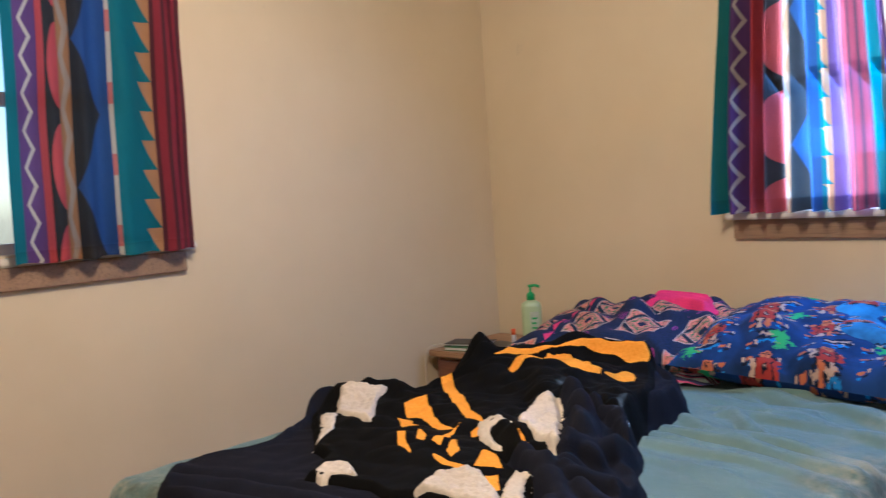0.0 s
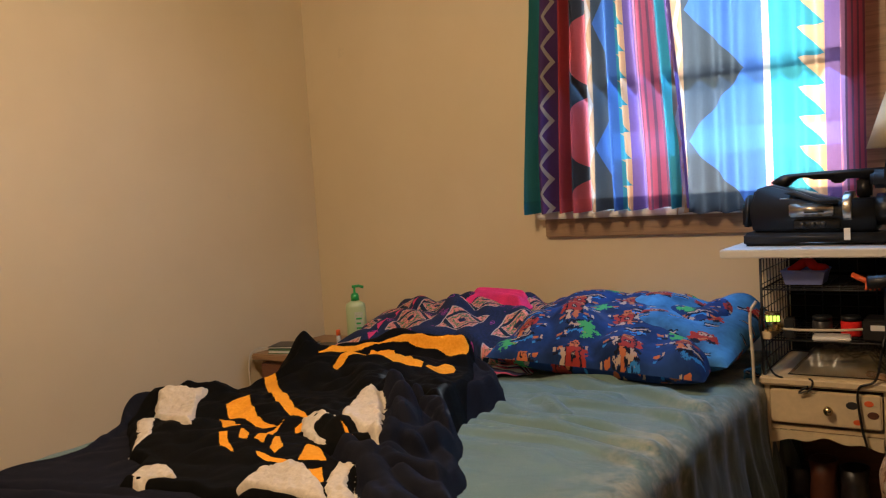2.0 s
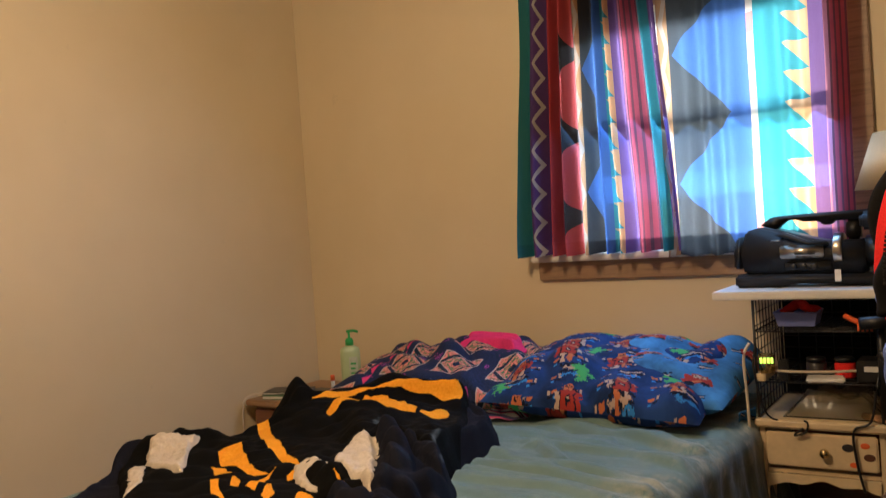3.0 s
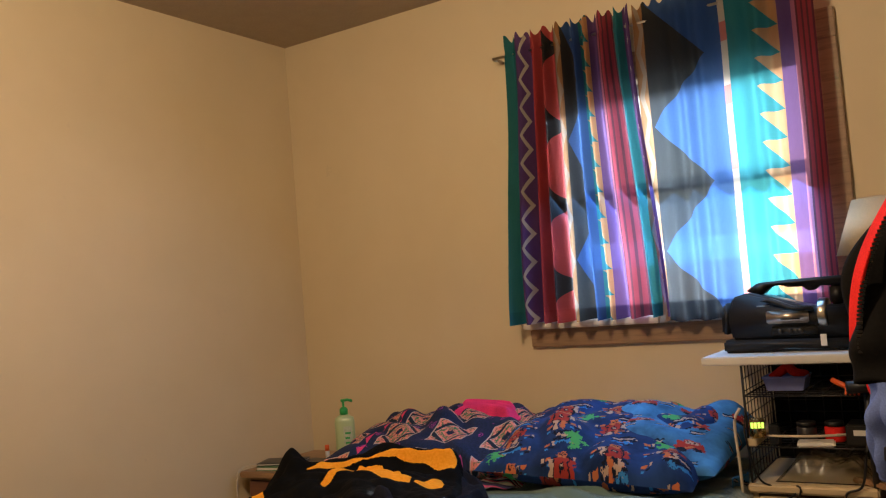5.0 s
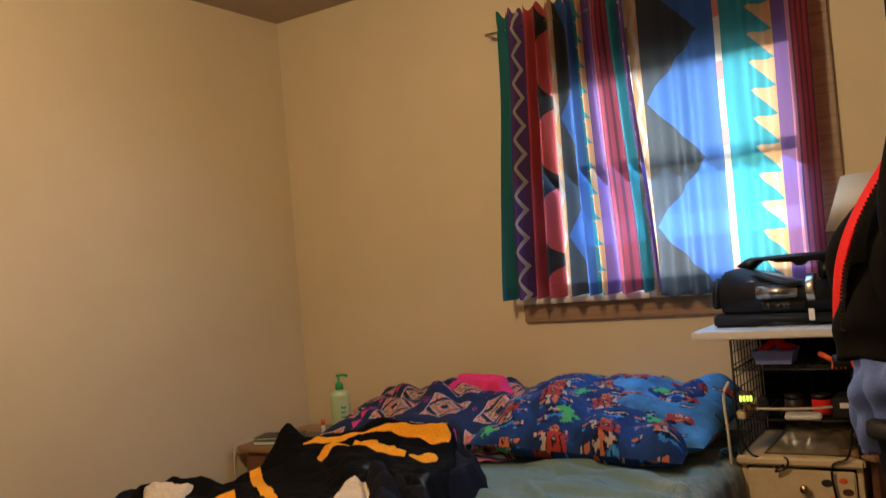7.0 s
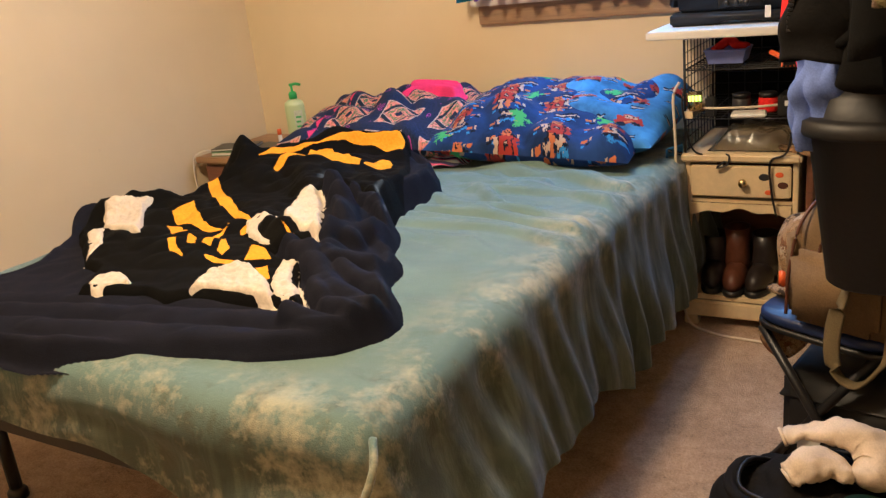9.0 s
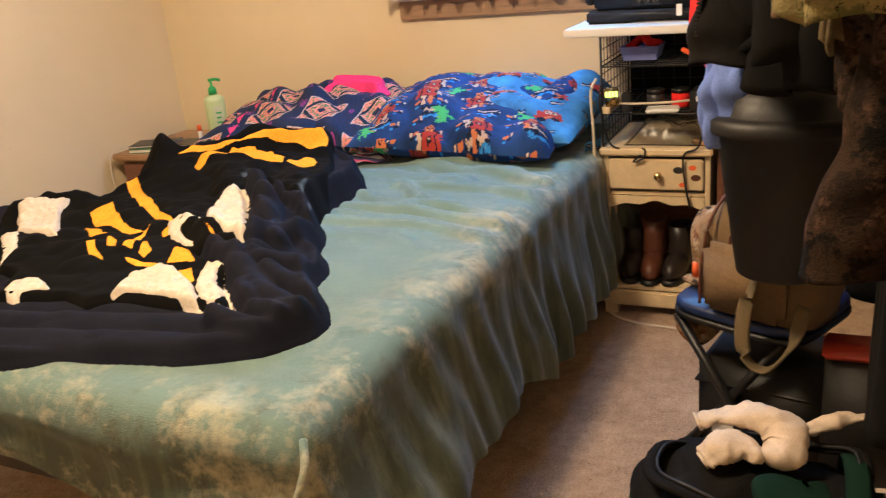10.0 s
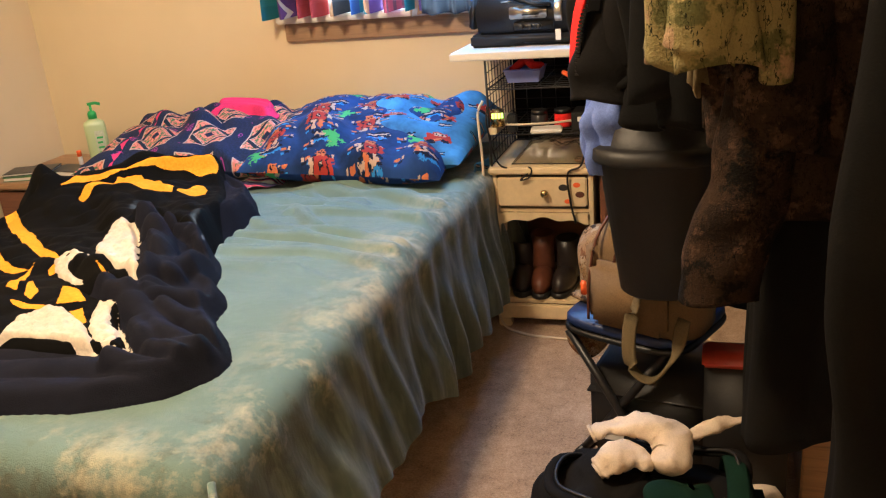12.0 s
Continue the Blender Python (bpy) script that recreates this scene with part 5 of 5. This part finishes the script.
part("head", tube([(-0.045, -0.02, 0.28), (0.05, 0.01, 0.285)], 0.018, 10), BLACKPLASTIC, grip_tool)
part("grip", tube(curve_points([(0, 0.0, 0.2), (0.03, -0.02, 0.16), (0.025, -0.02, 0.10)]), 0.014, 10), BLACKPLASTIC, grip_tool)


# ---- hanging clothes ----
rail = thing("clothes_rail", 2.86, 0, 0, "dark steel clothes rail along the side of the room", "clothes rail")
part("pole", tube([(0, -2.5, 1.86), (0, -0.005, 1.86)], 0.014, 10), BLACKWIRE, rail)
part("drop_rod", tube([(0, -2.48, 1.86), (0, -2.48, HIGH - 0.001)], 0.01, 8), BLACKWIRE, rail)


def garment(name, y, cx, top, low, half, deep, mat, label, seed, lean=0.0, taper=1.15, cut=0.0, gather=1.0, cat="garment", slope=0.16):
    """A garment on a hanger: shoulders, a folded body and an uneven hem. cx is its middle under the rail."""
    t = thing(name, 0, y, 0, label, cat, "clothes on the rail")
    a, v = np.meshgrid(np.linspace(0, 2 * math.pi, 97), np.linspace(0, 1, 60))
    z = top - (top - low) * v
    shoulder = smooth(v, -0.02, slope) ** 0.6
    w = half * (0.18 + 0.82 * shoulder) * (1 + (taper - 1) * v)
    d = deep * (0.35 + 0.65 * smooth(v, 0, 0.4)) * (1 + 0.25 * v)
    c, s = np.cos(a), np.sin(a)
    fold = 1 + gather * (0.10 * np.sin(a * 5 + seed + 2 * v) + 0.06 * np.sin(a * 9 + 2 * seed - 3 * v)) * smooth(v, 0.1, 0.7)
    lump = 0.014 * ripple(a * 0.5, v * 1.6, 7, seed)
    X = cx + w * np.sign(c) * np.abs(c) ** 0.8 * fold + lean * v + lump
    Y = d * s * fold + lump
    Z = z - cut * c * v ** 3 + 0.012 * np.sin(a * 4 + seed) * v ** 6
    body = sheet("body", X, Y, Z, mat, t, "", None, 0.004)
    part("hanger", tube(curve_points([(2.86, 0, 1.885), (2.874, 0, 1.875), (2.872, 0, 1.855), (2.86, 0, 1.83), (cx * 0.5 + 1.43, 0, top + 0.004), (cx, 0, top - 0.006)]), 0.003, 6), STEEL, t)
    return t


def sleeve(t, pts, r, mat, label="", taper=1.2, seed=1, flat=0.7, name="sleeve"):
    """A hanging sleeve or leg with wrinkles and an open cuff."""
    pts = curve_points(pts, 12)
    a = np.linspace(0, 2 * math.pi, 41)
    X, Y, Z = [], [], []
    for i, p in enumerate(pts):
        k = i / (len(pts) - 1)
        rad = r * (1 + (taper - 1) * k) * (1 + 0.02 * math.sin(i * 0.6 + seed) + 0.05 * np.sin(a * 3 + i * 0.25 + seed) + 0.10 * ripple(a * 0.6, 0 * a + i * 0.16, 2.5, seed))
        X.append(p.x + rad * np.cos(a))
        Y.append(p.y + rad * flat * np.sin(a))
        Z.append(p.z + 0.006 * np.sin(a * 2 + seed) + 0 * a)
    return sheet(name, np.array(X), np.array(Y), np.array(Z), mat, t, label, None, 0.004)


g = garment("parka", -1.52, 2.83, 1.52, 1.048, 0.27, 0.075, BLACKNYLON, "black nylon parka with an orange-red lining, unzipped", 1, 0.0, 1.04, cat="parka", slope=0.95)
lin_a, lin_v = np.meshgrid(np.linspace(0, 1, 12), np.linspace(0, 1, 40))
sheet("lining", 2.552 + 0.017 * lin_a + 0.11 * (1 - lin_v) ** 2.2, -0.085 - 0.03 * lin_a + 0.01 * np.sin(lin_v * 9), 1.335 - 0.285 * lin_v, REDLINING, g, "orange-red lining turned out", None, 0.004)
zp = bmesh.new()
for k in range(46):
    z = 1.33 - 0.0060 * k
    v = k / 46
    x = 2.569 + 0.11 * (1 - v) ** 2.2
    box(x - 0.004, x + 0.004, -0.124, -0.116, z, z + 0.004, 0, bm=zp)
part("zip", zp, BLACKPLASTIC, g, "black toothed zip", smooth=False)
sleeve(g, [(2.73, -0.05, 1.44), (2.69, -0.08, 1.293), (2.655, -0.09, 1.173), (2.645, -0.09, 1.073)], 0.045, BLACKNYLON, "", 1.1, 2)
sleeve(g, [(2.645, -0.09, 1.068), (2.645, -0.09, 1.038)], 0.052, BLACKCLOTH, "ribbed black cuff", 0.95, 3, name="cuff")
sleeve(g, [(2.63, -0.075, 1.153), (2.612, -0.09, 1.083), (2.615, -0.09, 1.013)], 0.05, BLACKNYLON, "", 1.15, 6, name="front_flap")
g = garment("jacket", -1.64, 2.785, 1.82, 0.980, 0.105, 0.07, BLACKCLOTH, "plain black jacket hanging on the rail", 3, 0.0, 1.15, cat="jacket")
sleeve(g, [(2.725, -0.05, 1.70), (2.715, -0.06, 1.4), (2.71, -0.065, 1.03)], 0.045, BLACKCLOTH, "", 1.05, 4)
g = garment("red_shirt", -1.28, 2.600, 1.05, 0.87, 0.05, 0.04, REDLINING, "bright red shirt hanging behind the jackets", 5, 0.0, 1.1, cat="shirt")
g = garment("blue_shirt", -1.38, 2.585, 1.05, 0.842, 0.045, 0.04, BLUECLOTH, "periwinkle blue cotton shirt hanging with soft folds", 6, 0.01, 1.1, -0.02, 1.6, cat="shirt")
g = garment("camouflage_jacket", -1.88, 2.787, 1.82, 1.105, 0.078, 0.036, CAMOGREEN, "olive and tan leaf camouflage jacket hanging on the rail", 7, -0.005, 1.05, 0.015, 1.5, cat="jacket")
sleeve(g, [(2.787, -0.03, 1.72), (2.787, -0.05, 1.45), (2.776, -0.05, 1.24), (2.768, -0.05, 1.135)], 0.036, CAMOGREEN, "", 1.05, 8)
g = garment("camouflage_trousers", -1.78, 2.888, 1.82, 0.982, 0.105, 0.07, CAMOBROWN, "dark brown camouflage trousers hanging on the rail", 9, 0.0, 1.05, cat="trousers")
sleeve(g, [(2.862, -0.04, 1.08), (2.838, -0.05, 0.94), (2.81, -0.055, 0.845), (2.80, -0.05, 0.752)], 0.055, CAMOBROWN, "", 1.0, 10, name="leg")
sleeve(g, [(2.93, -0.02, 1.08), (2.92, -0.03, 0.96), (2.915, -0.03, 0.875)], 0.05, CAMOBROWN, "", 1.0, 11, name="leg")
g = garment("tan_belt", -1.80, 2.77, 1.80, 1.06, 0.008, 0.008, OLIVE, "tan webbing strap hanging from the rail", 12, 0.0, 0.9, cat="strap")
g = garment("long_coat", -1.70, 3.02, 1.82, 0.535, 0.17, 0.09, BLACKCLOTH, "long black coat hanging on the rail", 13, 0.0, 1.0, -0.10, cat="coat")
g = garment("long_coat", -1.98, 3.12, 1.82, 0.575, 0.16, 0.09, BLACKCLOTH, "long black coat hanging on the rail", 14, 0.0, 1.05, -0.08, cat="coat")
g = garment("long_coat", -0.80, 3.02, 1.82, 0.30, 0.19, 0.08, BLACKCLOTH, "long black coat hanging towards the far end of the rail", 15, 0.0, 1.05, cat="coat")


# ---- things along the side ----
def bin_with_lid():
    t = thing("dustbin", 2.688, -1.35, 0.563, "dull black plastic dustbin with a domed lid, hung from the rail", "dustbin")
    K = 1.06
    part("tub", lathe([(r * K, z * K) for r, z in ((0.074, 0), (0.081, 0.006), (0.118, 0.27), (0.125, 0.275), (0.125, 0.285), (0.115, 0.285), (0.112, 0.27))], n=40, power=2.5), DULLPLASTIC, t)
    lid = part("lid", lathe([(r * K, z * K) for r, z in ((0.131, 0.276), (0.134, 0.282), (0.132, 0.30), (0.12, 0.305), (0.108, 0.306), (0.102, 0.335), (0.09, 0.348), (0.02, 0.352))], n=40, power=2.6), DULLPLASTIC, t)
    part("lid_plateau", lathe([(0.084, 0.382), (0.080, 0.392), (0.02, 0.394)], n=32, power=2.8), DULLPLASTIC, lid)
    part("hanging_cord", tube(curve_points([(0.02, 0.0, 0.396), (0.03, 0.01, 0.6), (0.08, 0.0, 1.0), (0.145, 0.0, 1.24), (0.16, 0, 1.272)]), 0.004, 7), BLACKPLASTIC, t)


bin_with_lid()


def stool():
    t = thing("folding_stool", 2.61, -1.10, 0, "folding stool with a padded blue vinyl seat and black legs", "stool", turn=-24)
    part("seat", lathe([(0.148, 0.377), (0.155, 0.383), (0.155, 0.394), (0.149, 0.402), (0.06, 0.405)], 0.025, 0, 40, 1.06, 0.95, power=5), STOOLBLUE, t)
    part("seat_edge", lathe([(0.150, 0.360), (0.158, 0.364), (0.158, 0.374), (0.150, 0.3765)], 0.025, 0, 40, 1.06, 0.95, power=5), BLACKPLASTIC, t)
    for y in (-0.12, 0.12):
        part("leg", tube([(-0.12, y, 0.357), (0.13, y * 0.92, 0.008)], 0.011, 9), BLACKWIRE, t)
        part("leg", tube([(0.14, y * 0.86, 0.357), (-0.10, y * 0.86, 0.008)], 0.011, 9), BLACKWIRE, t)
    for x in (-0.10, 0.13):
        part("foot_bar", tube([(x, -0.13, 0.0115), (x, 0.13, 0.0115)], 0.011, 9), BLACKWIRE, t)


stool()


def blob(w, d, h, seed, lump=0.02, power=3.0, n=40):
    """A stuffed soft form with a flat base."""
    bm = bmesh.new()
    rings = []
    for i in range(n // 2 + 1):
        k = i / (n // 2)
        zz = k ** 0.8
        r = (1 - k ** power) ** (1 / power) if k < 1 else 0.02
        r = max(r, 0.02) * (0.93 + 0.07 * smooth(np.float64(k), 0, 0.15))
        row = []
        for j in range(n):
            a = 2 * math.pi * j / n
            c, s = math.cos(a), math.sin(a)
            f = (abs(c) ** power + abs(s) ** power) ** (-1 / power)
            p = Vector((w / 2 * r * c * f, d / 2 * r * s * f, h * zz))
            q = noise.noise(p * 7 + Vector((seed, 0, 0))) * lump + noise.noise(p * 18 + Vector((seed, 3, 0))) * lump * 0.5
            p += Vector((c, s, 0.4 if k > 0.1 else 0)) * q
            row.append(bm.verts.new(p))
        rings.append(row)
    for a, b in zip(rings, rings[1:]):
        for j in range(n):
            bm.faces.new((a[j], a[(j + 1) % n], b[(j + 1) % n], b[j]))
    bm.faces.new(rings[0][::-1])
    bm.faces.new(rings[-1])
    return bm


pack = thing("backpack", 2.668, -1.165, 0.4, "tan canvas backpack with brown zips standing on the stool", "backpack", turn=-24)
part("body", blob(0.27, 0.20, 0.29, 2, 0.012, 3.4), TANCANVAS, pack)
part("front_pocket", box(-0.115, 0.08, -0.135, -0.085, 0.01, 0.17, 0.02, 3), TANCANVAS, pack)
part("side_pocket", box(-0.15, -0.105, -0.09, 0.08, 0.01, 0.20, 0.018, 3), TANCANVAS, pack)
for x in (-0.118, -0.06):
    part("zip", tube(curve_points([(x, -0.12, 0.02), (x + 0.002, -0.115, 0.12), (x + 0.012, -0.09, 0.22), (x + 0.03, -0.02, 0.285)]), 0.004, 6), LEATHER, pack)
part("zip_pull", box(-0.122, -0.108, -0.145, -0.137, 0.09, 0.125, 0.002), ORANGEP, pack, "orange zip pull")
part("strap", tube(curve_points([(0.04, -0.14, 0.16), (0.02, -0.17, 0.05), (0.03, -0.18, -0.04), (0.075, -0.17, -0.065), (0.12, -0.16, 0.0), (0.13, -0.13, 0.08)]), 0.018, 8, flat=0.25), OLIVE, pack, "olive webbing strap")
cap_thing = thing("camouflage_hat", 2.528, -1.015, 0.4, "autumn-leaf camouflage hat crumpled on the stool", "hat")
part("crown", blob(0.15, 0.15, 0.19, 5, 0.03, 2.4), CAMOLEAF, cap_thing)
part("brim", tube(curve_points([(-0.07, -0.05, 0.012), (-0.02, -0.10, 0.02), (0.05, -0.09, 0.012)]), 0.018, 8, flat=0.5), CAMOLEAF, cap_thing)
tagw = thing("fur_scarf", 2.46, -1.11, 0.0, "brown mottled fleece scarf hanging under the stool", "scarf")
part("cloth", tube(curve_points([(0.02, 0.03, 0.35), (0.0, 0.0, 0.32), (0.03, -0.02, 0.29), (0.06, 0.0, 0.31), (0.08, 0.03, 0.35)]), 0.025, 10), CAMOLEAF, tagw)
crate = thing("black_case", 2.714, -1.085, 0, "black plastic case under the stool", "case", turn=-10)
part("shell", box(-0.20, 0.20, -0.12, 0.13, 0.0, 0.25, 0.02, 3), DULLPLASTIC, crate)
part("lid_seam", box(-0.203, 0.203, -0.123, 0.133, 0.19, 0.197, 0.002), BLACKPLASTIC, crate)
part("label", box(-0.16, -0.11, -0.1215, -0.1203, 0.06, 0.10, 0), PAPER, crate, "small worn label", smooth=False)
red_t = thing("red_tool_tray", 2.856, -1.305, 0, "red plastic tray half hidden under the clothes", "tray")
part("tray", box(-0.085, 0.10, -0.05, 0.05, 0.374, 0.392, 0.006, 3), grainy("dull_red_plastic", (0.36, 0.03, 0.012), 0.4, 40, 0.2), red_t)
part("stand", box(-0.08, 0.10, -0.04, 0.09, 0.0, 0.3735, 0.006), DULLPLASTIC, red_t)


def duffel():
    t = thing("duffel_bag", 2.672, -1.59, 0, "open dark green and black duffel bag on the carpet", "duffel bag", turn=8)
    t.scale = (1.0, 1.0, 1.12)
    part("body", blob(0.44, 0.34, 0.235, 9, 0.05, 3.0, 64), BLACKNYLON, t)
    for x in (-0.235, 0.19):
        part("end_panel", box(x, x + 0.05, -0.14, 0.11, 0.02, 0.17, 0.024, 5), GREENCLOTH, t, "dark green canvas end panel")
    part("inner_flap", blob(0.15, 0.10, 0.040, 4, 0.035, 2.5, 48), GREENCLOTH, t).matrix_basis = pose(0.07, -0.06, 0.208, 6, 10, 20)
    rim = [(0.19 * math.cos(a) + 0.01 * math.sin(3 * a), 0.135 * math.sin(a), 0.218 + 0.014 * math.sin(2 * a + 1) + 0.008 * math.sin(5 * a)) for a in np.linspace(0, 2 * math.pi, 40)]
    part("mouth_rim", tube(rim, 0.013, 8, flat=0.6), BLACKNYLON, t, "crumpled black rim of the open mouth")
    part("zip", tube([(p[0] * 0.93, p[1] * 0.93, p[2] + 0.008) for p in rim], 0.004, 6), DULLPLASTIC, t)
    part("shoulder_strap", tube(curve_points([(0.13, -0.175, 0.10), (0.155, -0.14, 0.215), (0.17, -0.04, 0.240), (0.175, 0.07, 0.225), (0.18, 0.14, 0.12)]), 0.022, 8, flat=0.22), GREENCLOTH, t, "dark green webbing strap")
    part("panel", box(-0.19, 0.16, -0.185, -0.165, 0.05, 0.19, 0.01, 3), BLACKNYLON, t, "black mesh pocket")
    part("handle", tube(curve_points([(-0.21, -0.13, 0.22), (-0.225, -0.15, 0.14), (-0.22, -0.16, 0.06), (-0.19, -0.19, 0.02)]), 0.012, 8, flat=0.3), BLACKNYLON, t)
    part("strap", tube(curve_points([(-0.12, -0.19, 0.20), (0.0, -0.21, 0.19), (0.14, -0.19, 0.20)]), 0.02, 8, flat=0.35), BLACKNYLON, t)
    part("side_trim", tube(curve_points([(0.10, -0.19, 0.02), (0.13, -0.19, 0.12), (0.14, -0.15, 0.23)]), 0.018, 8, flat=0.4), GREENCLOTH, t)


duffel()
for pts, r, label, sd in (([(2.562, -1.525, 0.306), (2.605, -1.51, 0.322), (2.665, -1.505, 0.328), (2.715, -1.525, 0.318), (2.728, -1.565, 0.300), (2.70, -1.595, 0.288)], 0.037, "cream wool sock lying on the duffel bag", 1),
                     ([(2.585, -1.605, 0.272), (2.612, -1.59, 0.290), (2.655, -1.575, 0.294), (2.695, -1.585, 0.282)], 0.034, "cream wool sock curled on the duffel bag", 2),
                     ([(2.76, -1.47, 0.285), (2.81, -1.44, 0.30), (2.865, -1.42, 0.305)], 0.018, "cream wool sock trailing off the bag", 3)):
    t = thing("sock", -0.006, -0.016, 0, label, "sock", "socks on the bag")
    line = curve_points(pts, 14)
    bm = bmesh.new()
    rings = []
    for i, p in enumerate(line):
        dd = (line[min(i + 1, len(line) - 1)] - line[max(i - 1, 0)]).normalized()
        sd_v = dd.cross(Vector((0, 0, 1))).normalized()
        up = sd_v.cross(dd)
        k = i / (len(line) - 1)
        rr = r * min(1.0, 0.45 + 3.2 * min(k, 1 - k) ** 0.7) * (0.70 + 0.42 * smooth(np.float64(k if sd == 1 else 1 - k), 0.1, 0.6)) * (0.94 + 0.06 * math.cos(9 * k + sd))
        row = []
        for q in range(24):
            a = q * math.pi / 12
            v = p + sd_v * rr * 1.1 * math.cos(a) + up * rr * 0.72 * math.sin(a)
            v += (sd_v * math.cos(a) + up * math.sin(a)) * (0.012 * noise.noise(v * 19) + 0.006 * noise.noise(v * 50) + 0.0015 * noise.noise(v * 260))
            row.append(bm.verts.new(v))
        rings.append(row)
    for a, b in zip(rings, rings[1:]):
        for q in range(24):
            bm.faces.new((a[q], a[(q + 1) % 24], b[(q + 1) % 24], b[q]))
    bm.faces.new(rings[0][::-1])
    bm.faces.new(rings[-1])
    knit = part("knit", bm, SOCKS, t)
    part("cuff", tube([line[0], line[2]], r * 0.62, 18, flat=0.75), SOCKS, t, "ribbed cuff")

shoe = thing("shoe", 2.92, -1.373, 0, "white canvas shoe with a black speckled side", "shoe", turn=25)
part("sole", lathe([(0.042, 0), (0.043, 0.005), (0.042, 0.022)], 0, 0, 20, 0.9, 2.6, power=2.5), PAPER, shoe)
part("upper", lathe([(0.040, 0.0225), (0.040, 0.04), (0.034, 0.07), (0.026, 0.085), (0.012, 0.088)], 0, 0.01, 20, 0.9, 2.3), SOCKS, shoe)
part("speckled_side", box(-0.042, -0.0375, -0.06, 0.06, 0.025, 0.06, 0.002), BLACKCLOTH, shoe)
dresser = thing("wooden_chest", 3.13, -1.125, 0, "brown wooden chest behind the hanging clothes", "chest")
part("side_panel", box(-0.14, -0.02, -0.16, 0.5, 0.0, 0.60, 0.004), OAK, dresser, smooth=False)
part("front_panel", box(-0.0195, 0.27, -0.15, 0.5, 0.0, 0.60, 0.004), BROWN, dresser, smooth=False)
part("top", box(-0.15, 0.28, -0.17, 0.51, 0.6005, 0.625, 0.004), BROWN, dresser, smooth=False)
